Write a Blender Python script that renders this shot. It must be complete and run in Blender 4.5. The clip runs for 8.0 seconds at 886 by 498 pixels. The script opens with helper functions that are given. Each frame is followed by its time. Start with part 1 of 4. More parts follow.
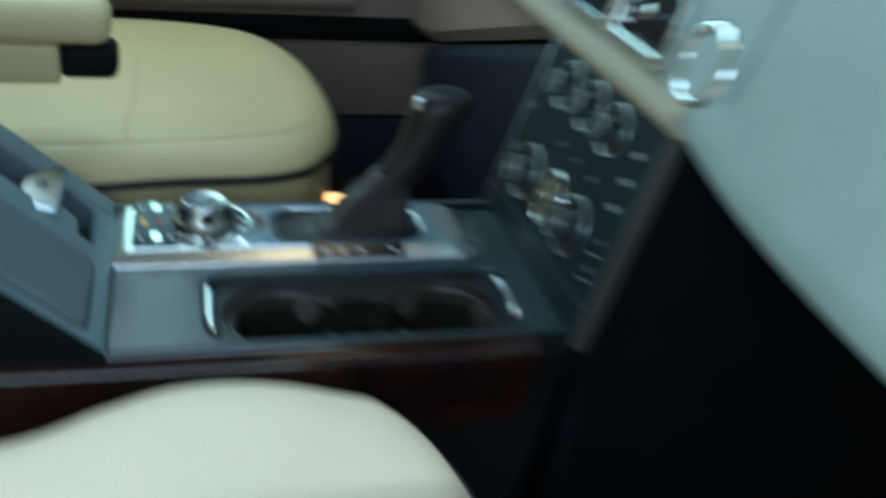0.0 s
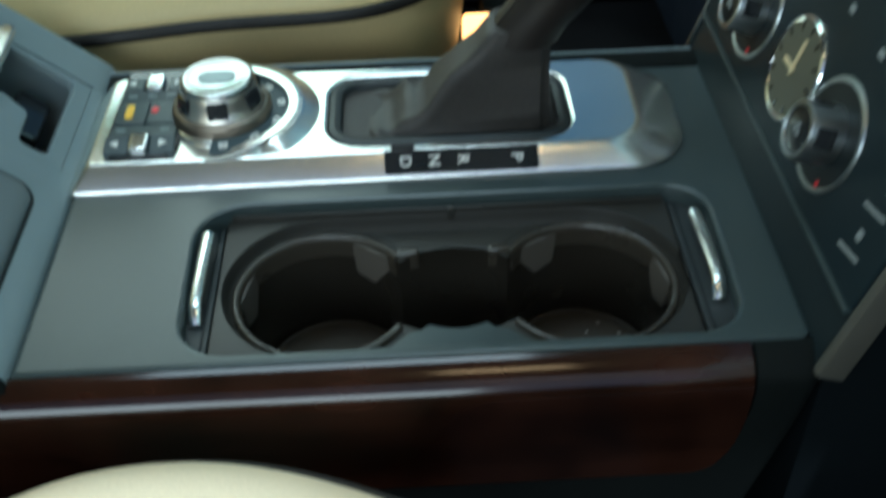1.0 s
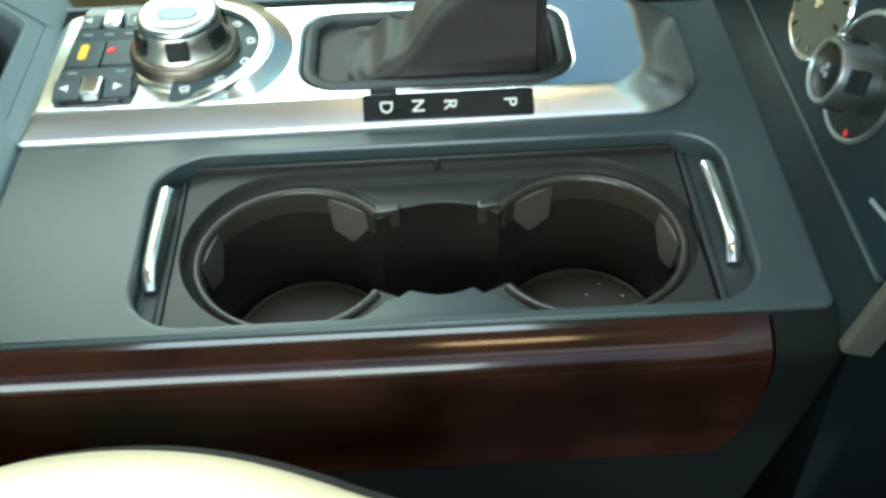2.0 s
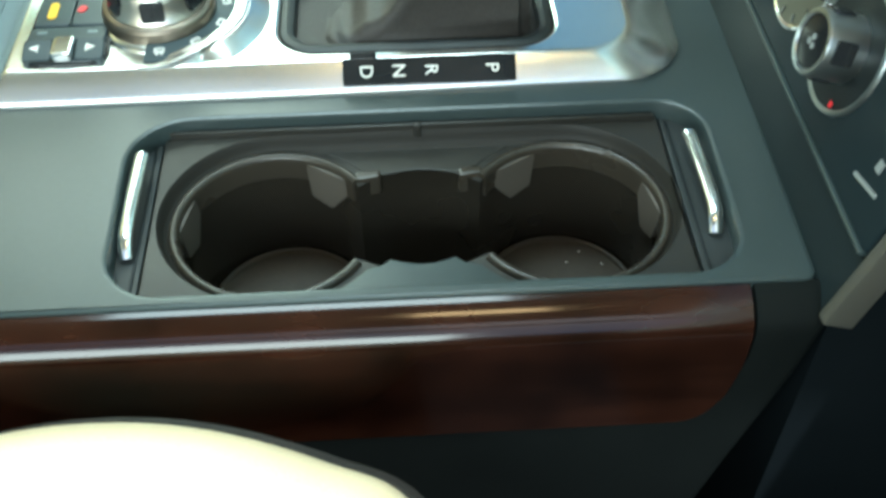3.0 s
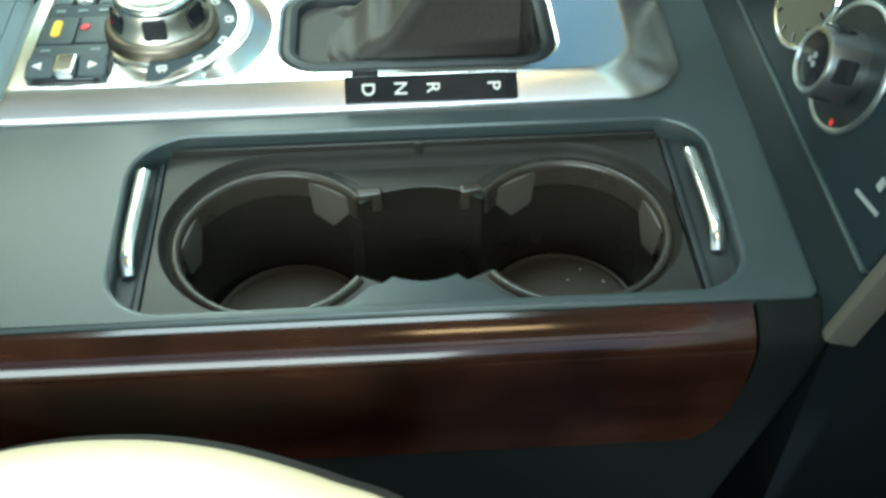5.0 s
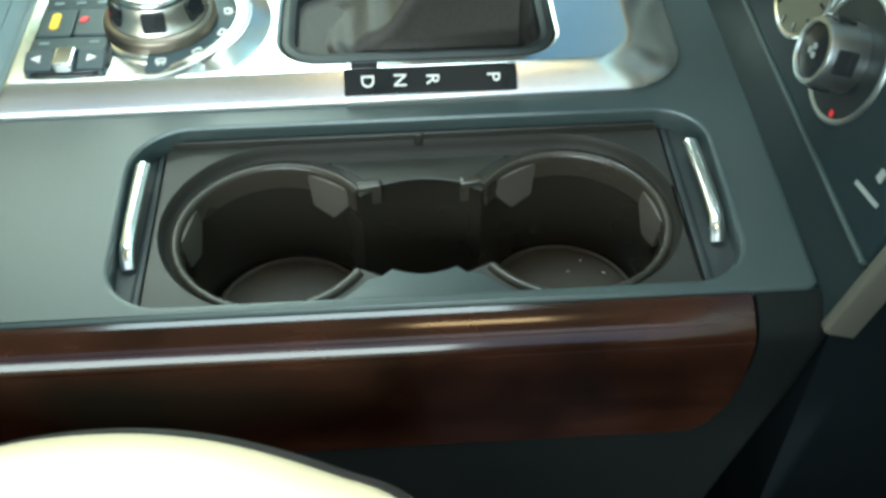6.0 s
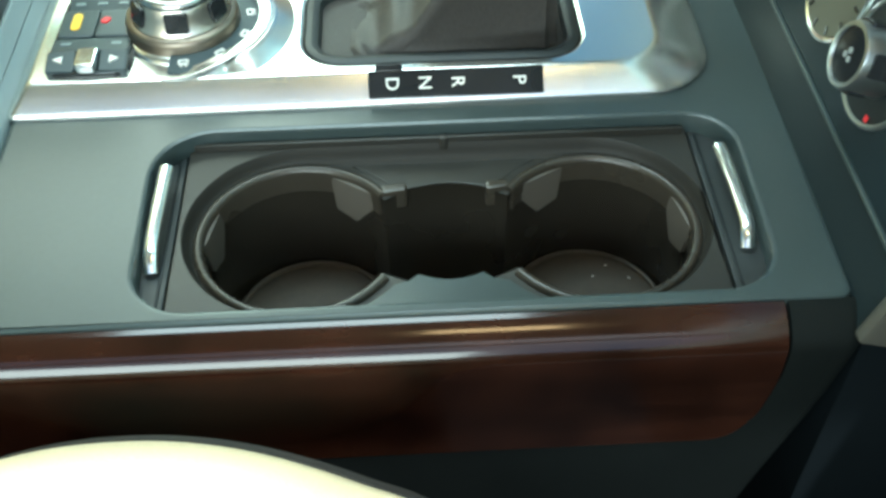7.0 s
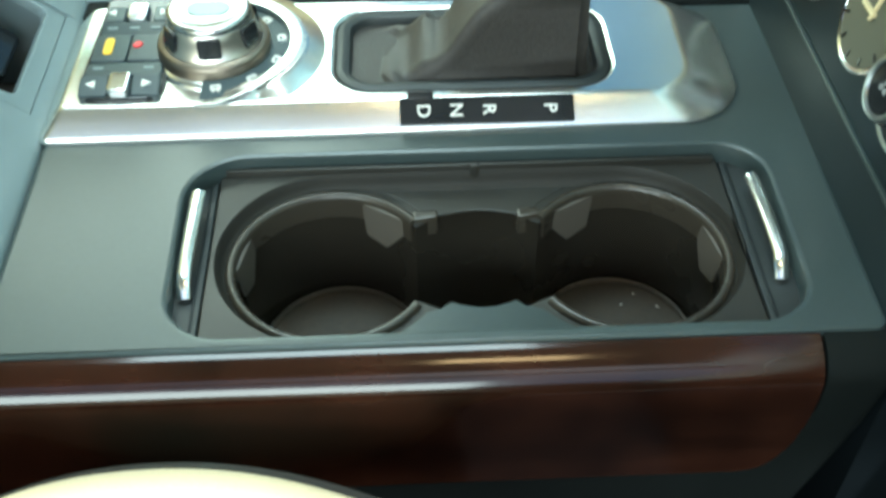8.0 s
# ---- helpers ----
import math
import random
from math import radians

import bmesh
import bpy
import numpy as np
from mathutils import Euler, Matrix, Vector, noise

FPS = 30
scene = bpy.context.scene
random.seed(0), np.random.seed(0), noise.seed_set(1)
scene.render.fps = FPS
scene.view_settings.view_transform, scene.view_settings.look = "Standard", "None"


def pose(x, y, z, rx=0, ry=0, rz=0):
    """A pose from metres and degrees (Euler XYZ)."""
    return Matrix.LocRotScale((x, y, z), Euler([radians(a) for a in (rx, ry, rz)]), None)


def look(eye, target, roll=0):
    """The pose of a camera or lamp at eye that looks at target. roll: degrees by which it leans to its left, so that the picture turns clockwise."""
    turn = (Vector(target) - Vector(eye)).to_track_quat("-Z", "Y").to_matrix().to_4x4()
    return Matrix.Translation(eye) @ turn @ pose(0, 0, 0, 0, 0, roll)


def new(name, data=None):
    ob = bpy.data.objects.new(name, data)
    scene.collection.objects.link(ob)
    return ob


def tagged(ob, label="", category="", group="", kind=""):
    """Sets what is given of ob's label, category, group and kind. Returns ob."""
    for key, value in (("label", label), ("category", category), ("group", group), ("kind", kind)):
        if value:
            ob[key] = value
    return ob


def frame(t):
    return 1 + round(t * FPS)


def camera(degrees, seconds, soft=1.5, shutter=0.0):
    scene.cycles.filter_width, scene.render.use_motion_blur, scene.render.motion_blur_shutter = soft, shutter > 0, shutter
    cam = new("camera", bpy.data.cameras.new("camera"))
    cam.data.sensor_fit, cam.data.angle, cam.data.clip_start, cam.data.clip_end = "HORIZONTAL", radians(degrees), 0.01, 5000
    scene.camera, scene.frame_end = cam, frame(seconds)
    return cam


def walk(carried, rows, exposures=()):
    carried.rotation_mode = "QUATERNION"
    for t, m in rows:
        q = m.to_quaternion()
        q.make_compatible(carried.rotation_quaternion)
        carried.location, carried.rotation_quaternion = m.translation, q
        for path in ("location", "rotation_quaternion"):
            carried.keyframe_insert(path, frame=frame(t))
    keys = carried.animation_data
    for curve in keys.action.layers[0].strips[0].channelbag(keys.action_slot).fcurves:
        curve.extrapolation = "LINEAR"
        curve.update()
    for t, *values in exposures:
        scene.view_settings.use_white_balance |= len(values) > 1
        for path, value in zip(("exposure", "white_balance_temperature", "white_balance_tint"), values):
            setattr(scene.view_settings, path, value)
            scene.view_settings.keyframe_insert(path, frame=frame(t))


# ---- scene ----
from mathutils.bvhtree import BVHTree

# World: x towards the front of the car, y across it to the driver, z up from the console deck.
cam = camera(46.0, 8.0, soft=3.0, shutter=0.8)
PATH = [
    (0, (-0.146, -0.703, 0.411), (0.359, 1.013, -0.484), 6.0),
    (0.1, (-0.121, -0.636, 0.394), (0.284, 1.103, -0.508), 3.7),
    (0.2, (-0.1, -0.597, 0.376), (0.226, 1.165, -0.513), 3.2),
    (0.3, (-0.074, -0.518, 0.397), (0.184, 1.175, -0.636), 3.1),
    (0.4, (-0.065, -0.479, 0.386), (0.168, 1.23, -0.627), 1.8),
    (0.5, (-0.053, -0.444, 0.373), (0.12, 1.254, -0.669), 0.6),
    (0.6, (-0.041, -0.407, 0.373), (0.078, 1.229, -0.773), 0.4),
    (0.7, (-0.026, -0.39, 0.354), (0.053, 1.218, -0.832), -0.7),
    (0.8, (-0.017, -0.384, 0.332), (0.042, 1.196, -0.892), -1.5),
    (0.9, (-0.014, -0.365, 0.338), (0.035, 1.15, -0.966), -1.6),
    (1, (-0.014, -0.36, 0.329), (0.026, 1.137, -0.997), -1.8),
    (1.2, (-0.011, -0.348, 0.32), (0.013, 1.13, -1.029), -1.9),
    (1.5, (-0.003, -0.323, 0.316), (0.008, 1.098, -1.091), -2.8),
    (1.7, (0.001, -0.319, 0.306), (0.01, 1.1, -1.103), -2.8),
    (2.8, (-0.006, -0.315, 0.298), (0.049, 1.07, -1.145), -0.6),
    (3, (-0.006, -0.311, 0.302), (0.065, 1.043, -1.168), -0.4),
    (3.5, (-0.006, -0.307, 0.306), (0.067, 1.047, -1.164), -0.5),
    (4, (-0.005, -0.307, 0.305), (0.066, 1.048, -1.164), -0.5),
    (4.5, (-0.006, -0.309, 0.307), (0.067, 1.056, -1.153), -0.5),
    (4.7, (-0.007, -0.31, 0.304), (0.067, 1.067, -1.145), -0.3),
    (5.8, (-0.008, -0.314, 0.3), (0.071, 1.069, -1.143), -0.2),
    (6, (-0.006, -0.31, 0.303), (0.063, 1.053, -1.159), -0.6),
    (6.5, (-0.014, -0.306, 0.302), (0.052, 1.063, -1.154), -0.4),
    (7, (-0.014, -0.304, 0.301), (0.043, 1.058, -1.163), -0.7),
    (7.5, (-0.022, -0.303, 0.3), (0.029, 1.06, -1.163), -0.3),
    (8, (-0.027, -0.301, 0.303), (0.03, 1.089, -1.134), -0.2),
]
walk(cam, [(t, look(eye, target, roll)) for t, eye, target, roll in PATH],
     exposures=[(0, -0.55, 4750, 1), (0.2, -0.2, 4750, 3), (0.4, -0.3, 5250, 4), (0.7, -0.3, 5450, 5), (1.0, -0.08, 5400, 4), (1.5, 0.72, 5600, 2), (3.0, 1.1, 5800, 0), (8.0, 1.17, 5800, -1)])

# ---- light ----
def make_world():
    w = bpy.data.worlds.new("sky")
    w.use_nodes = True
    nt = w.node_tree
    sky = nt.nodes.new("ShaderNodeTexSky")
    sky.sky_type = "NISHITA"
    sky.sun_disc = False
    sky.sun_elevation, sky.sun_rotation = radians(58), radians(169)
    nt.links.new(sky.outputs[0], nt.nodes["Background"].inputs[0])
    nt.nodes["Background"].inputs[1].default_value = 0.105
    scene.world = w


def lamp(name, kind, m, energy, colour, size=None, angle=None):
    d = bpy.data.lights.new(name, kind)
    d.energy, d.color = energy, colour
    if size:
        d.shape, d.size, d.size_y = "RECTANGLE", size[0], size[1]
    if angle:
        d.angle = radians(angle)
    ob = new(name, d)
    ob.matrix_world = m
    return ob


make_world()
lamp("sun", "SUN", look((0.20, -1.0, 1.68), (0, 0, 0)), 2.0, (1.0, 0.99, 0.97), angle=1)
lamp("driver_window_light", "AREA", look((-0.50, 0.80, 0.57), (-0.42, 0.0, 0.15)), 5.2, (0.92, 1.0, 0.82), (0.80, 0.46))
lamp("open_door_light", "AREA", look((-0.38, -0.700, 0.370), (-0.26, -0.12, 0.0)), 5.0, (0.94, 1.0, 0.92), (0.86, 0.24))
lamp("windscreen_light", "AREA", look((0.60, 0.06, 0.715), (0.375, 0.06, 0.272)), 1.5, (0.66, 1.0, 0.82), (1.1, 0.34))
# Added overhead light; no such opening is known in this roof
lamp("added_roof_light", "AREA", look((-0.13, 0.24, 0.872), (-0.13, 0.2399, 0.0)), 3.0, (0.86, 1.0, 0.98), (0.50, 0.26))


# ---- materials ----
def material(name, base, rough=0.5, metal=0.0, grain=0.0, grain_scale=400.0, stretch=(1, 1, 1), bump=0.0, bump_scale=1500.0,
             stain=0.12, stain_scale=18.0, coat=0.0, rough_var=0.08, spec=0.5, sheen=0.0):
    """A surface with fine grain, broad stains and a relief, in object metres."""
    m = bpy.data.materials.new(name)
    m.use_nodes = True
    nt = m.node_tree
    b = nt.nodes["Principled BSDF"]
    b.inputs["Metallic"].default_value = metal
    b.inputs["Specular IOR Level"].default_value = spec
    b.inputs["Coat Weight"].default_value = coat
    b.inputs["Coat Roughness"].default_value = 0.085
    b.inputs["Sheen Weight"].default_value = sheen
    co = nt.nodes.new("ShaderNodeTexCoord")
    mp = nt.nodes.new("ShaderNodeMapping")
    mp.inputs["Scale"].default_value = stretch
    nt.links.new(co.outputs["Object"], mp.inputs["Vector"])

    def noise_node(scale, detail, vec):
        n = nt.nodes.new("ShaderNodeTexNoise")
        n.inputs["Scale"].default_value, n.inputs["Detail"].default_value = scale, detail
        nt.links.new(vec, n.inputs["Vector"])
        return n

    fine = noise_node(grain_scale, 4.0, mp.outputs[0])
    broad = noise_node(stain_scale, 3.0, co.outputs["Object"])

    def ramp(src, lo, hi):
        r = nt.nodes.new("ShaderNodeMapRange")
        r.interpolation_type = "SMOOTHSTEP"
        r.inputs["From Min"].default_value, r.inputs["From Max"].default_value = 0.2, 0.8
        r.inputs["To Min"].default_value, r.inputs["To Max"].default_value = lo, hi
        nt.links.new(src, r.inputs["Value"])
        return r.outputs[0]

    mul = nt.nodes.new("ShaderNodeMath")
    mul.operation = "MULTIPLY"
    nt.links.new(ramp(fine.outputs["Fac"], 1 - grain, 1 + grain), mul.inputs[0])
    nt.links.new(ramp(broad.outputs["Fac"], 1 - stain, 1 + stain), mul.inputs[1])
    sc = nt.nodes.new("ShaderNodeVectorMath")
    sc.operation = "SCALE"
    sc.inputs[0].default_value = base
    nt.links.new(mul.outputs[0], sc.inputs["Scale"])
    nt.links.new(sc.outputs[0], b.inputs["Base Color"])
    nt.links.new(ramp(broad.outputs["Fac"], max(0.02, rough - rough_var), min(1, rough + rough_var)), b.inputs["Roughness"])
    if bump:
        rel = noise_node(bump_scale, 3.0, mp.outputs[0])
        bn = nt.nodes.new("ShaderNodeBump")
        bn.inputs["Strength"].default_value, bn.inputs["Distance"].default_value = bump, 0.0006
        nt.links.new(rel.outputs["Fac"], bn.inputs["Height"])
        nt.links.new(bn.outputs[0], b.inputs["Normal"])
    return m


def glow(name, colour, strength):
    m = bpy.data.materials.new(name)
    m.use_nodes = True
    b = m.node_tree.nodes["Principled BSDF"]
    b.inputs["Base Color"].default_value = (*colour, 1)
    b.inputs["Emission Color"].default_value = (*colour, 1)
    b.inputs["Emission Strength"].default_value = strength
    return m


def glass_material():
    m = bpy.data.materials.new("window_glass")
    m.use_nodes = True
    b = m.node_tree.nodes["Principled BSDF"]
    b.inputs["Transmission Weight"].default_value, b.inputs["Roughness"].default_value, b.inputs["IOR"].default_value = 1.0, 0.0, 1.05
    b.inputs["Base Color"].default_value = (0.76, 1.0, 0.88, 1)
    return m


DECK = material("soft_deck_plastic", (0.033, 0.047, 0.048), 0.31, spec=0.62, rough_var=0.012, bump=0.1, bump_scale=1800, stain=0.06, grain=0.05)
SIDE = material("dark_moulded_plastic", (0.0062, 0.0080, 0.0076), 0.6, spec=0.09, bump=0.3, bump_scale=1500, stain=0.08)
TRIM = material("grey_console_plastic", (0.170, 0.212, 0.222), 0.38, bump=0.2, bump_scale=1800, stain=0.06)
TRAY = material("black_tray_plastic", (0.0225, 0.0218, 0.0185), 0.40, spec=0.42, bump=0.15, bump_scale=2200, stain=0.10)
DULL = material("dull_tray_plastic", (0.021, 0.0200, 0.0170), 0.58, spec=0.22, bump=0.15, bump_scale=2200, stain=0.10)
RIM = material("moulded_cup_rim", (0.034, 0.029, 0.022), 0.30, spec=0.5, bump=0.08, bump_scale=2200, stain=0.08)
CUP = material("black_gloss_cup", (0.0185, 0.0160, 0.0122), 0.24, stain=0.15, bump=0.05)
TAB = material("rubber_cup_tab", (0.075, 0.066, 0.054), 0.50, stain=0.10)
MAT = material("rubber_cup_mat", (0.035, 0.0265, 0.0165), 0.50, grain=0.15, bump=0.4)
GLOSS = material("gloss_black", (0.012, 0.014, 0.016), 0.14, stain=0.05)
BUTTON = material("button_rubber", (0.034, 0.050, 0.056), 0.34, stain=0.05, bump=0.1)
ALU = material("brushed_aluminium", (0.80, 0.81, 0.78), 0.26, metal=1.0, grain=0.05, grain_scale=900, stretch=(0.03, 1, 1), bump=0.025,
               bump_scale=1600, stain=0.02, rough_var=0.015)
CHROME = material("satin_chrome", (0.80, 0.82, 0.82), 0.14, metal=1.0, stain=0.03, rough_var=0.03)
SATIN = material("dark_satin_metal", (0.38, 0.41, 0.41), 0.36, metal=1.0, stain=0.05)
CAP = material("satin_cap_metal", (0.46, 0.48, 0.47), 0.24, metal=1.0, stain=0.03)
RECESS = material("matt_black_recess", (0.010, 0.014, 0.015), 0.5, spec=0.25, stain=0.05)
PAD = material("soft_pad_cover", (0.115, 0.140, 0.146), 0.42, bump=0.3, bump_scale=1500, stain=0.06)
DIM = material("dim_smoked_metal", (0.17, 0.20, 0.21), 0.40, metal=1.0, stain=0.05)
DIAL = material("matt_dial_face", (0.036, 0.055, 0.062), 0.55, stain=0.05)
EDGE = material("beige_edge_strip", (0.062, 0.060, 0.049), 0.5, stain=0.05, bump=0.1)
PULL = material("satin_pull_metal", (0.86, 0.90, 0.90), 0.22, metal=1.0, stain=0.03)
WOOD = material("lacquered_mahogany", (0.0195, 0.0064, 0.0034), 0.16, grain=0.22, grain_scale=160, stretch=(0.08, 1, 1), stain=0.80, stain_scale=14,
                spec=0.2, coat=0.48, rough_var=0.02)
CREAM = material("cream_leather", (0.60, 0.465, 0.220), 0.52, grain=0.05, grain_scale=700, bump=0.35, bump_scale=900, stain=0.05, stain_scale=7)
SEAM = material("seat_seam_thread", (0.40, 0.30, 0.145), 0.7, stain=0.05)
# Cream leather paled for the passenger seat: its daylight is put into the colour
PALED_CREAM = material("daylight_paled_leather", (0.66, 0.545, 0.365), 0.50, grain=0.05, grain_scale=700, bump=0.35, bump_scale=900, stain=0.05, stain_scale=7)
PIPING = material("dark_piping", (0.014, 0.012, 0.0105), 0.5, spec=0.25, stain=0.05)
BOOT = material("gear_boot_leather", (0.031, 0.0275, 0.0245), 0.55, grain=0.15, bump=0.5, bump_scale=900, stain=0.15)
LEVER = material("lever_leather", (0.015, 0.0118, 0.0100), 0.45, spec=0.35, grain=0.1, bump=0.4, bump_scale=1000, stain=0.08)
BAND = material("beige_band_leather", (0.42, 0.365, 0.245), 0.55, grain=0.05, bump=0.4, bump_scale=900, stain=0.05)
BEIGE = material("pale_dash_leather", (0.36, 0.43, 0.39), 0.55, grain=0.05, bump=0.4, bump_scale=900, stain=0.05)
TAUPE = material("taupe_door_trim", (0.265, 0.19, 0.145), 0.6, grain=0.06, bump=0.3, stain=0.08)
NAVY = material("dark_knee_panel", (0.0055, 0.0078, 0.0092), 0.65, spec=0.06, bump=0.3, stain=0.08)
KNEE = material("blue_black_knee_panel", (0.009, 0.014, 0.026), 0.6, spec=0.25, bump=0.3, stain=0.08)
PANEL = material("climate_fascia", (0.0078, 0.0150, 0.0185), 0.48, spec=0.18, stain=0.06, bump=0.08)
FOOTWELL = material("footwell_carpet", (0.030, 0.031, 0.040), 0.95, grain=0.35, grain_scale=500, bump=0.7, bump_scale=700, spec=0.1)
BEZEL = material("soft_bezel_plastic", (0.024, 0.029, 0.030), 0.46, spec=0.4, bump=0.2, bump_scale=1800, stain=0.06)
CARPET = material("dark_carpet", (0.020, 0.020, 0.022), 0.95, grain=0.4, grain_scale=500, bump=0.8, bump_scale=700, spec=0.1)
HEADLINER = material("headliner_cloth", (0.24, 0.225, 0.19), 0.9, grain=0.08, bump=0.3)
PILLAR = material("pillar_trim", (0.30, 0.29, 0.25), 0.7, bump=0.2)
WHITE = material("white_print", (0.80, 0.80, 0.76), 0.5, stain=0.02)
LEGEND = material("pale_grey_legend", (0.20, 0.22, 0.22), 0.5, stain=0.05)
POCKET = material("taupe_pocket_lining", (0.070, 0.060, 0.050), 0.7, stain=0.12, bump=0.3)
AMBER = material("amber_mark", (0.85, 0.50, 0.03), 0.4, stain=0.02)
RED = material("red_mark", (0.75, 0.03, 0.04), 0.4, stain=0.02)
FACE = material("clock_face", (0.085, 0.085, 0.062), 0.45, spec=0.2, stain=0.05)
SKIRT = material("fascia_skirt_plastic", (0.010, 0.016, 0.018), 0.45, spec=0.18, bump=0.2, bump_scale=1800, stain=0.06)
KNOB = material("warm_satin_knob", (0.66, 0.63, 0.56), 0.30, metal=1.0, stain=0.04)
COLLAR = material("warm_grey_collar", (0.24, 0.205, 0.165), 0.38, metal=1.0, stain=0.05)
GOLD = material("pale_gold_pointer", (0.62, 0.52, 0.30), 0.4, stain=0.03)
ADDED_WALL = material("added_wall_grey", (0.115, 0.120, 0.100), 0.9, grain=0.15, grain_scale=30, bump=0.3, bump_scale=60, stain=0.2, stain_scale=1.2)
GROUND = material("asphalt", (0.055, 0.055, 0.055), 0.9, grain=0.3, grain_scale=60, bump=0.3, bump_scale=90)
GLASS = glass_material()
COURTESY = glow("courtesy_lamp_lens", (1.0, 0.50, 0.15), 4.0)
DOME = glow("dome_lamp_lens", (1.0, 0.66, 0.32), 9.0)


# ---- building blocks ----
def part(name, bm, mat, parent=None, label="", smooth=35):
    """Link a bmesh as one mesh object under a thing or a part."""
    bmesh.ops.recalc_face_normals(bm, faces=bm.faces)
    me = bpy.data.meshes.new(name)
    bm.to_mesh(me)
    bm.free()
    me.materials.append(mat)
    for p in me.polygons:
        p.use_smooth = True
    me.set_sharp_from_angle(angle=radians(smooth))
    ob = new(name, me)
    if parent:
        ob.parent = parent
    if label:
        ob["label"] = label
    return ob


def thing(name, label, category, at=(0, 0, 0), group="", kind=""):
    ob = new(name)
    ob.empty_display_size = 0.02
    return tagged(ob, label, category, group, kind)


def box(x0, x1, y0, y1, z0, z1, r=0.0, seg=2, m=None):
    bm = bmesh.new()
    bmesh.ops.create_cube(bm, size=1.0)
    for v in bm.verts:
        v.co = ((x0 + x1) / 2 + v.co.x * (x1 - x0), (y0 + y1) / 2 + v.co.y * (y1 - y0), (z0 + z1) / 2 + v.co.z * (z1 - z0))
    if r:
        bmesh.ops.bevel(bm, geom=list(bm.edges), offset=r, segments=seg, profile=0.5, affect="EDGES")
    if m is not None:
        bm.transform(m)
    return bm


def rounded(corners, n=6):
    """A closed loop of 2D points through corners (x, y, radius)."""
    out = []
    k = len(corners)
    for i, (x, y, r) in enumerate(corners):
        p = Vector((x, y))
        a = (Vector(corners[i - 1][:2]) - p)
        b = (Vector(corners[(i + 1) % k][:2]) - p)
        if r <= 0:
            out.append((x, y))
            continue
        half = a.angle(b) / 2
        d = min(r / math.tan(half), 0.49 * a.length, 0.49 * b.length)
        rr = d * math.tan(half)
        c = p + (a.normalized() + b.normalized()).normalized() * (rr / math.sin(half))
        s, e = p + a.normalized() * d - c, p + b.normalized() * d - c
        a0 = math.atan2(s.y, s.x)
        turn = (math.atan2(e.y, e.x) - a0 + math.pi) % (2 * math.pi) - math.pi
        for j in range(n + 1):
            t = a0 + turn * j / n
            out.append((c.x + rr * math.cos(t), c.y + rr * math.sin(t)))
    return out


def rect(x0, x1, y0, y1, r, n=6):
    return rounded([(x0, y0, r), (x1, y0, r), (x1, y1, r), (x0, y1, r)], n)


def inset(loop, d):
    """The loop moved inwards by d (outwards where d is negative)."""
    n = len(loop)
    area = sum(loop[i - 1][0] * loop[i][1] - loop[i][0] * loop[i - 1][1] for i in range(n))
    sign = 1 if area > 0 else -1
    out = []
    for i in range(n):
        a, b = Vector(loop[i - 1]), Vector(loop[(i + 1) % n])
        t = (b - a).normalized() if (b - a).length > 1e-9 else Vector((1, 0))
        out.append((loop[i][0] - sign * t.y * d, loop[i][1] + sign * t.x * d))
    return out


def circle(cx, cy, r, n=48, a0=0.0, a1=360.0, closed=True):
    m = n if closed else n + 1
    return [(cx + r * math.cos(radians(a0 + (a1 - a0) * i / n)), cy + r * math.sin(radians(a0 + (a1 - a0) * i / n))) for i in range(m)]


def loft(rings, cap0=True, cap1=True, closed=True, bm=None):
    """Skin rings of 3D points, all with the same count."""
    bm = bm or bmesh.new()
    vs = [[bm.verts.new(p) for p in ring] for ring in rings]
    k = len(rings[0])
    for a, b in zip(vs, vs[1:]):
        for i in range(k if closed else k - 1):
            j = (i + 1) % k
            bm.faces.new((a[i], a[j], b[j], b[i]))
    if cap0:
        bm.faces.new(vs[0][::-1])
    if cap1:
        bm.faces.new(vs[-1])
    return bm


def lift(loop, z):
    return [(x, y, z) for x, y in loop]


def slab(loop, z0, z1, r=0.001, m=None, top_only=True):
    """A plate of a 2D outline with a rounded upper edge."""
    rings = [lift(loop, z0), lift(loop, z1 - r), lift(inset(loop, r * 0.3), z1 - r * 0.3), lift(inset(loop, r), z1), lift(inset(loop, r * 1.15), z1)]
    bm = loft(rings)
    if m is not None:
        bm.transform(m)
    return bm


def plate_with_hole(outer, hole, z0, z1, r=0.0015):
    """A plate with one opening, its lip rounded."""
    bm = bmesh.new()

    def add(loop, z):
        return [bm.verts.new((x, y, z)) for x, y in loop]

    def skin(a, b):
        for i in range(len(a)):
            j = (i + 1) % len(a)
            bm.faces.new((a[i], a[j], b[j], b[i]))

    hf, of = add(inset(hole, -r * 1.2), z1), add(inset(outer, r * 1.2), z1)
    h0, h1, h2, h3 = add(inset(hole, -r), z1), add(inset(hole, -r * 0.3), z1 - r * 0.3), add(hole, z1 - r), add(hole, z0)
    o0, o1, o2, o3 = add(inset(outer, r), z1), add(inset(outer, r * 0.3), z1 - r * 0.3), add(outer, z1 - r), add(outer, z0)
    for a, b in ((hf, h0), (of, o0), (h0, h1), (h1, h2), (h2, h3), (o0, o1), (o1, o2), (o2, o3)):
        skin(a, b)
    bm.edges.ensure_lookup_table()
    for pair in ((hf, of), (h3, o3)):
        es = []
        for loop in pair:
            for i in range(len(loop)):
                es.append(bm.edges.get((loop[i], loop[(i + 1) % len(loop)])))
        bmesh.ops.triangle_fill(bm, use_beauty=True, use_dissolve=False, edges=es)
    return bm


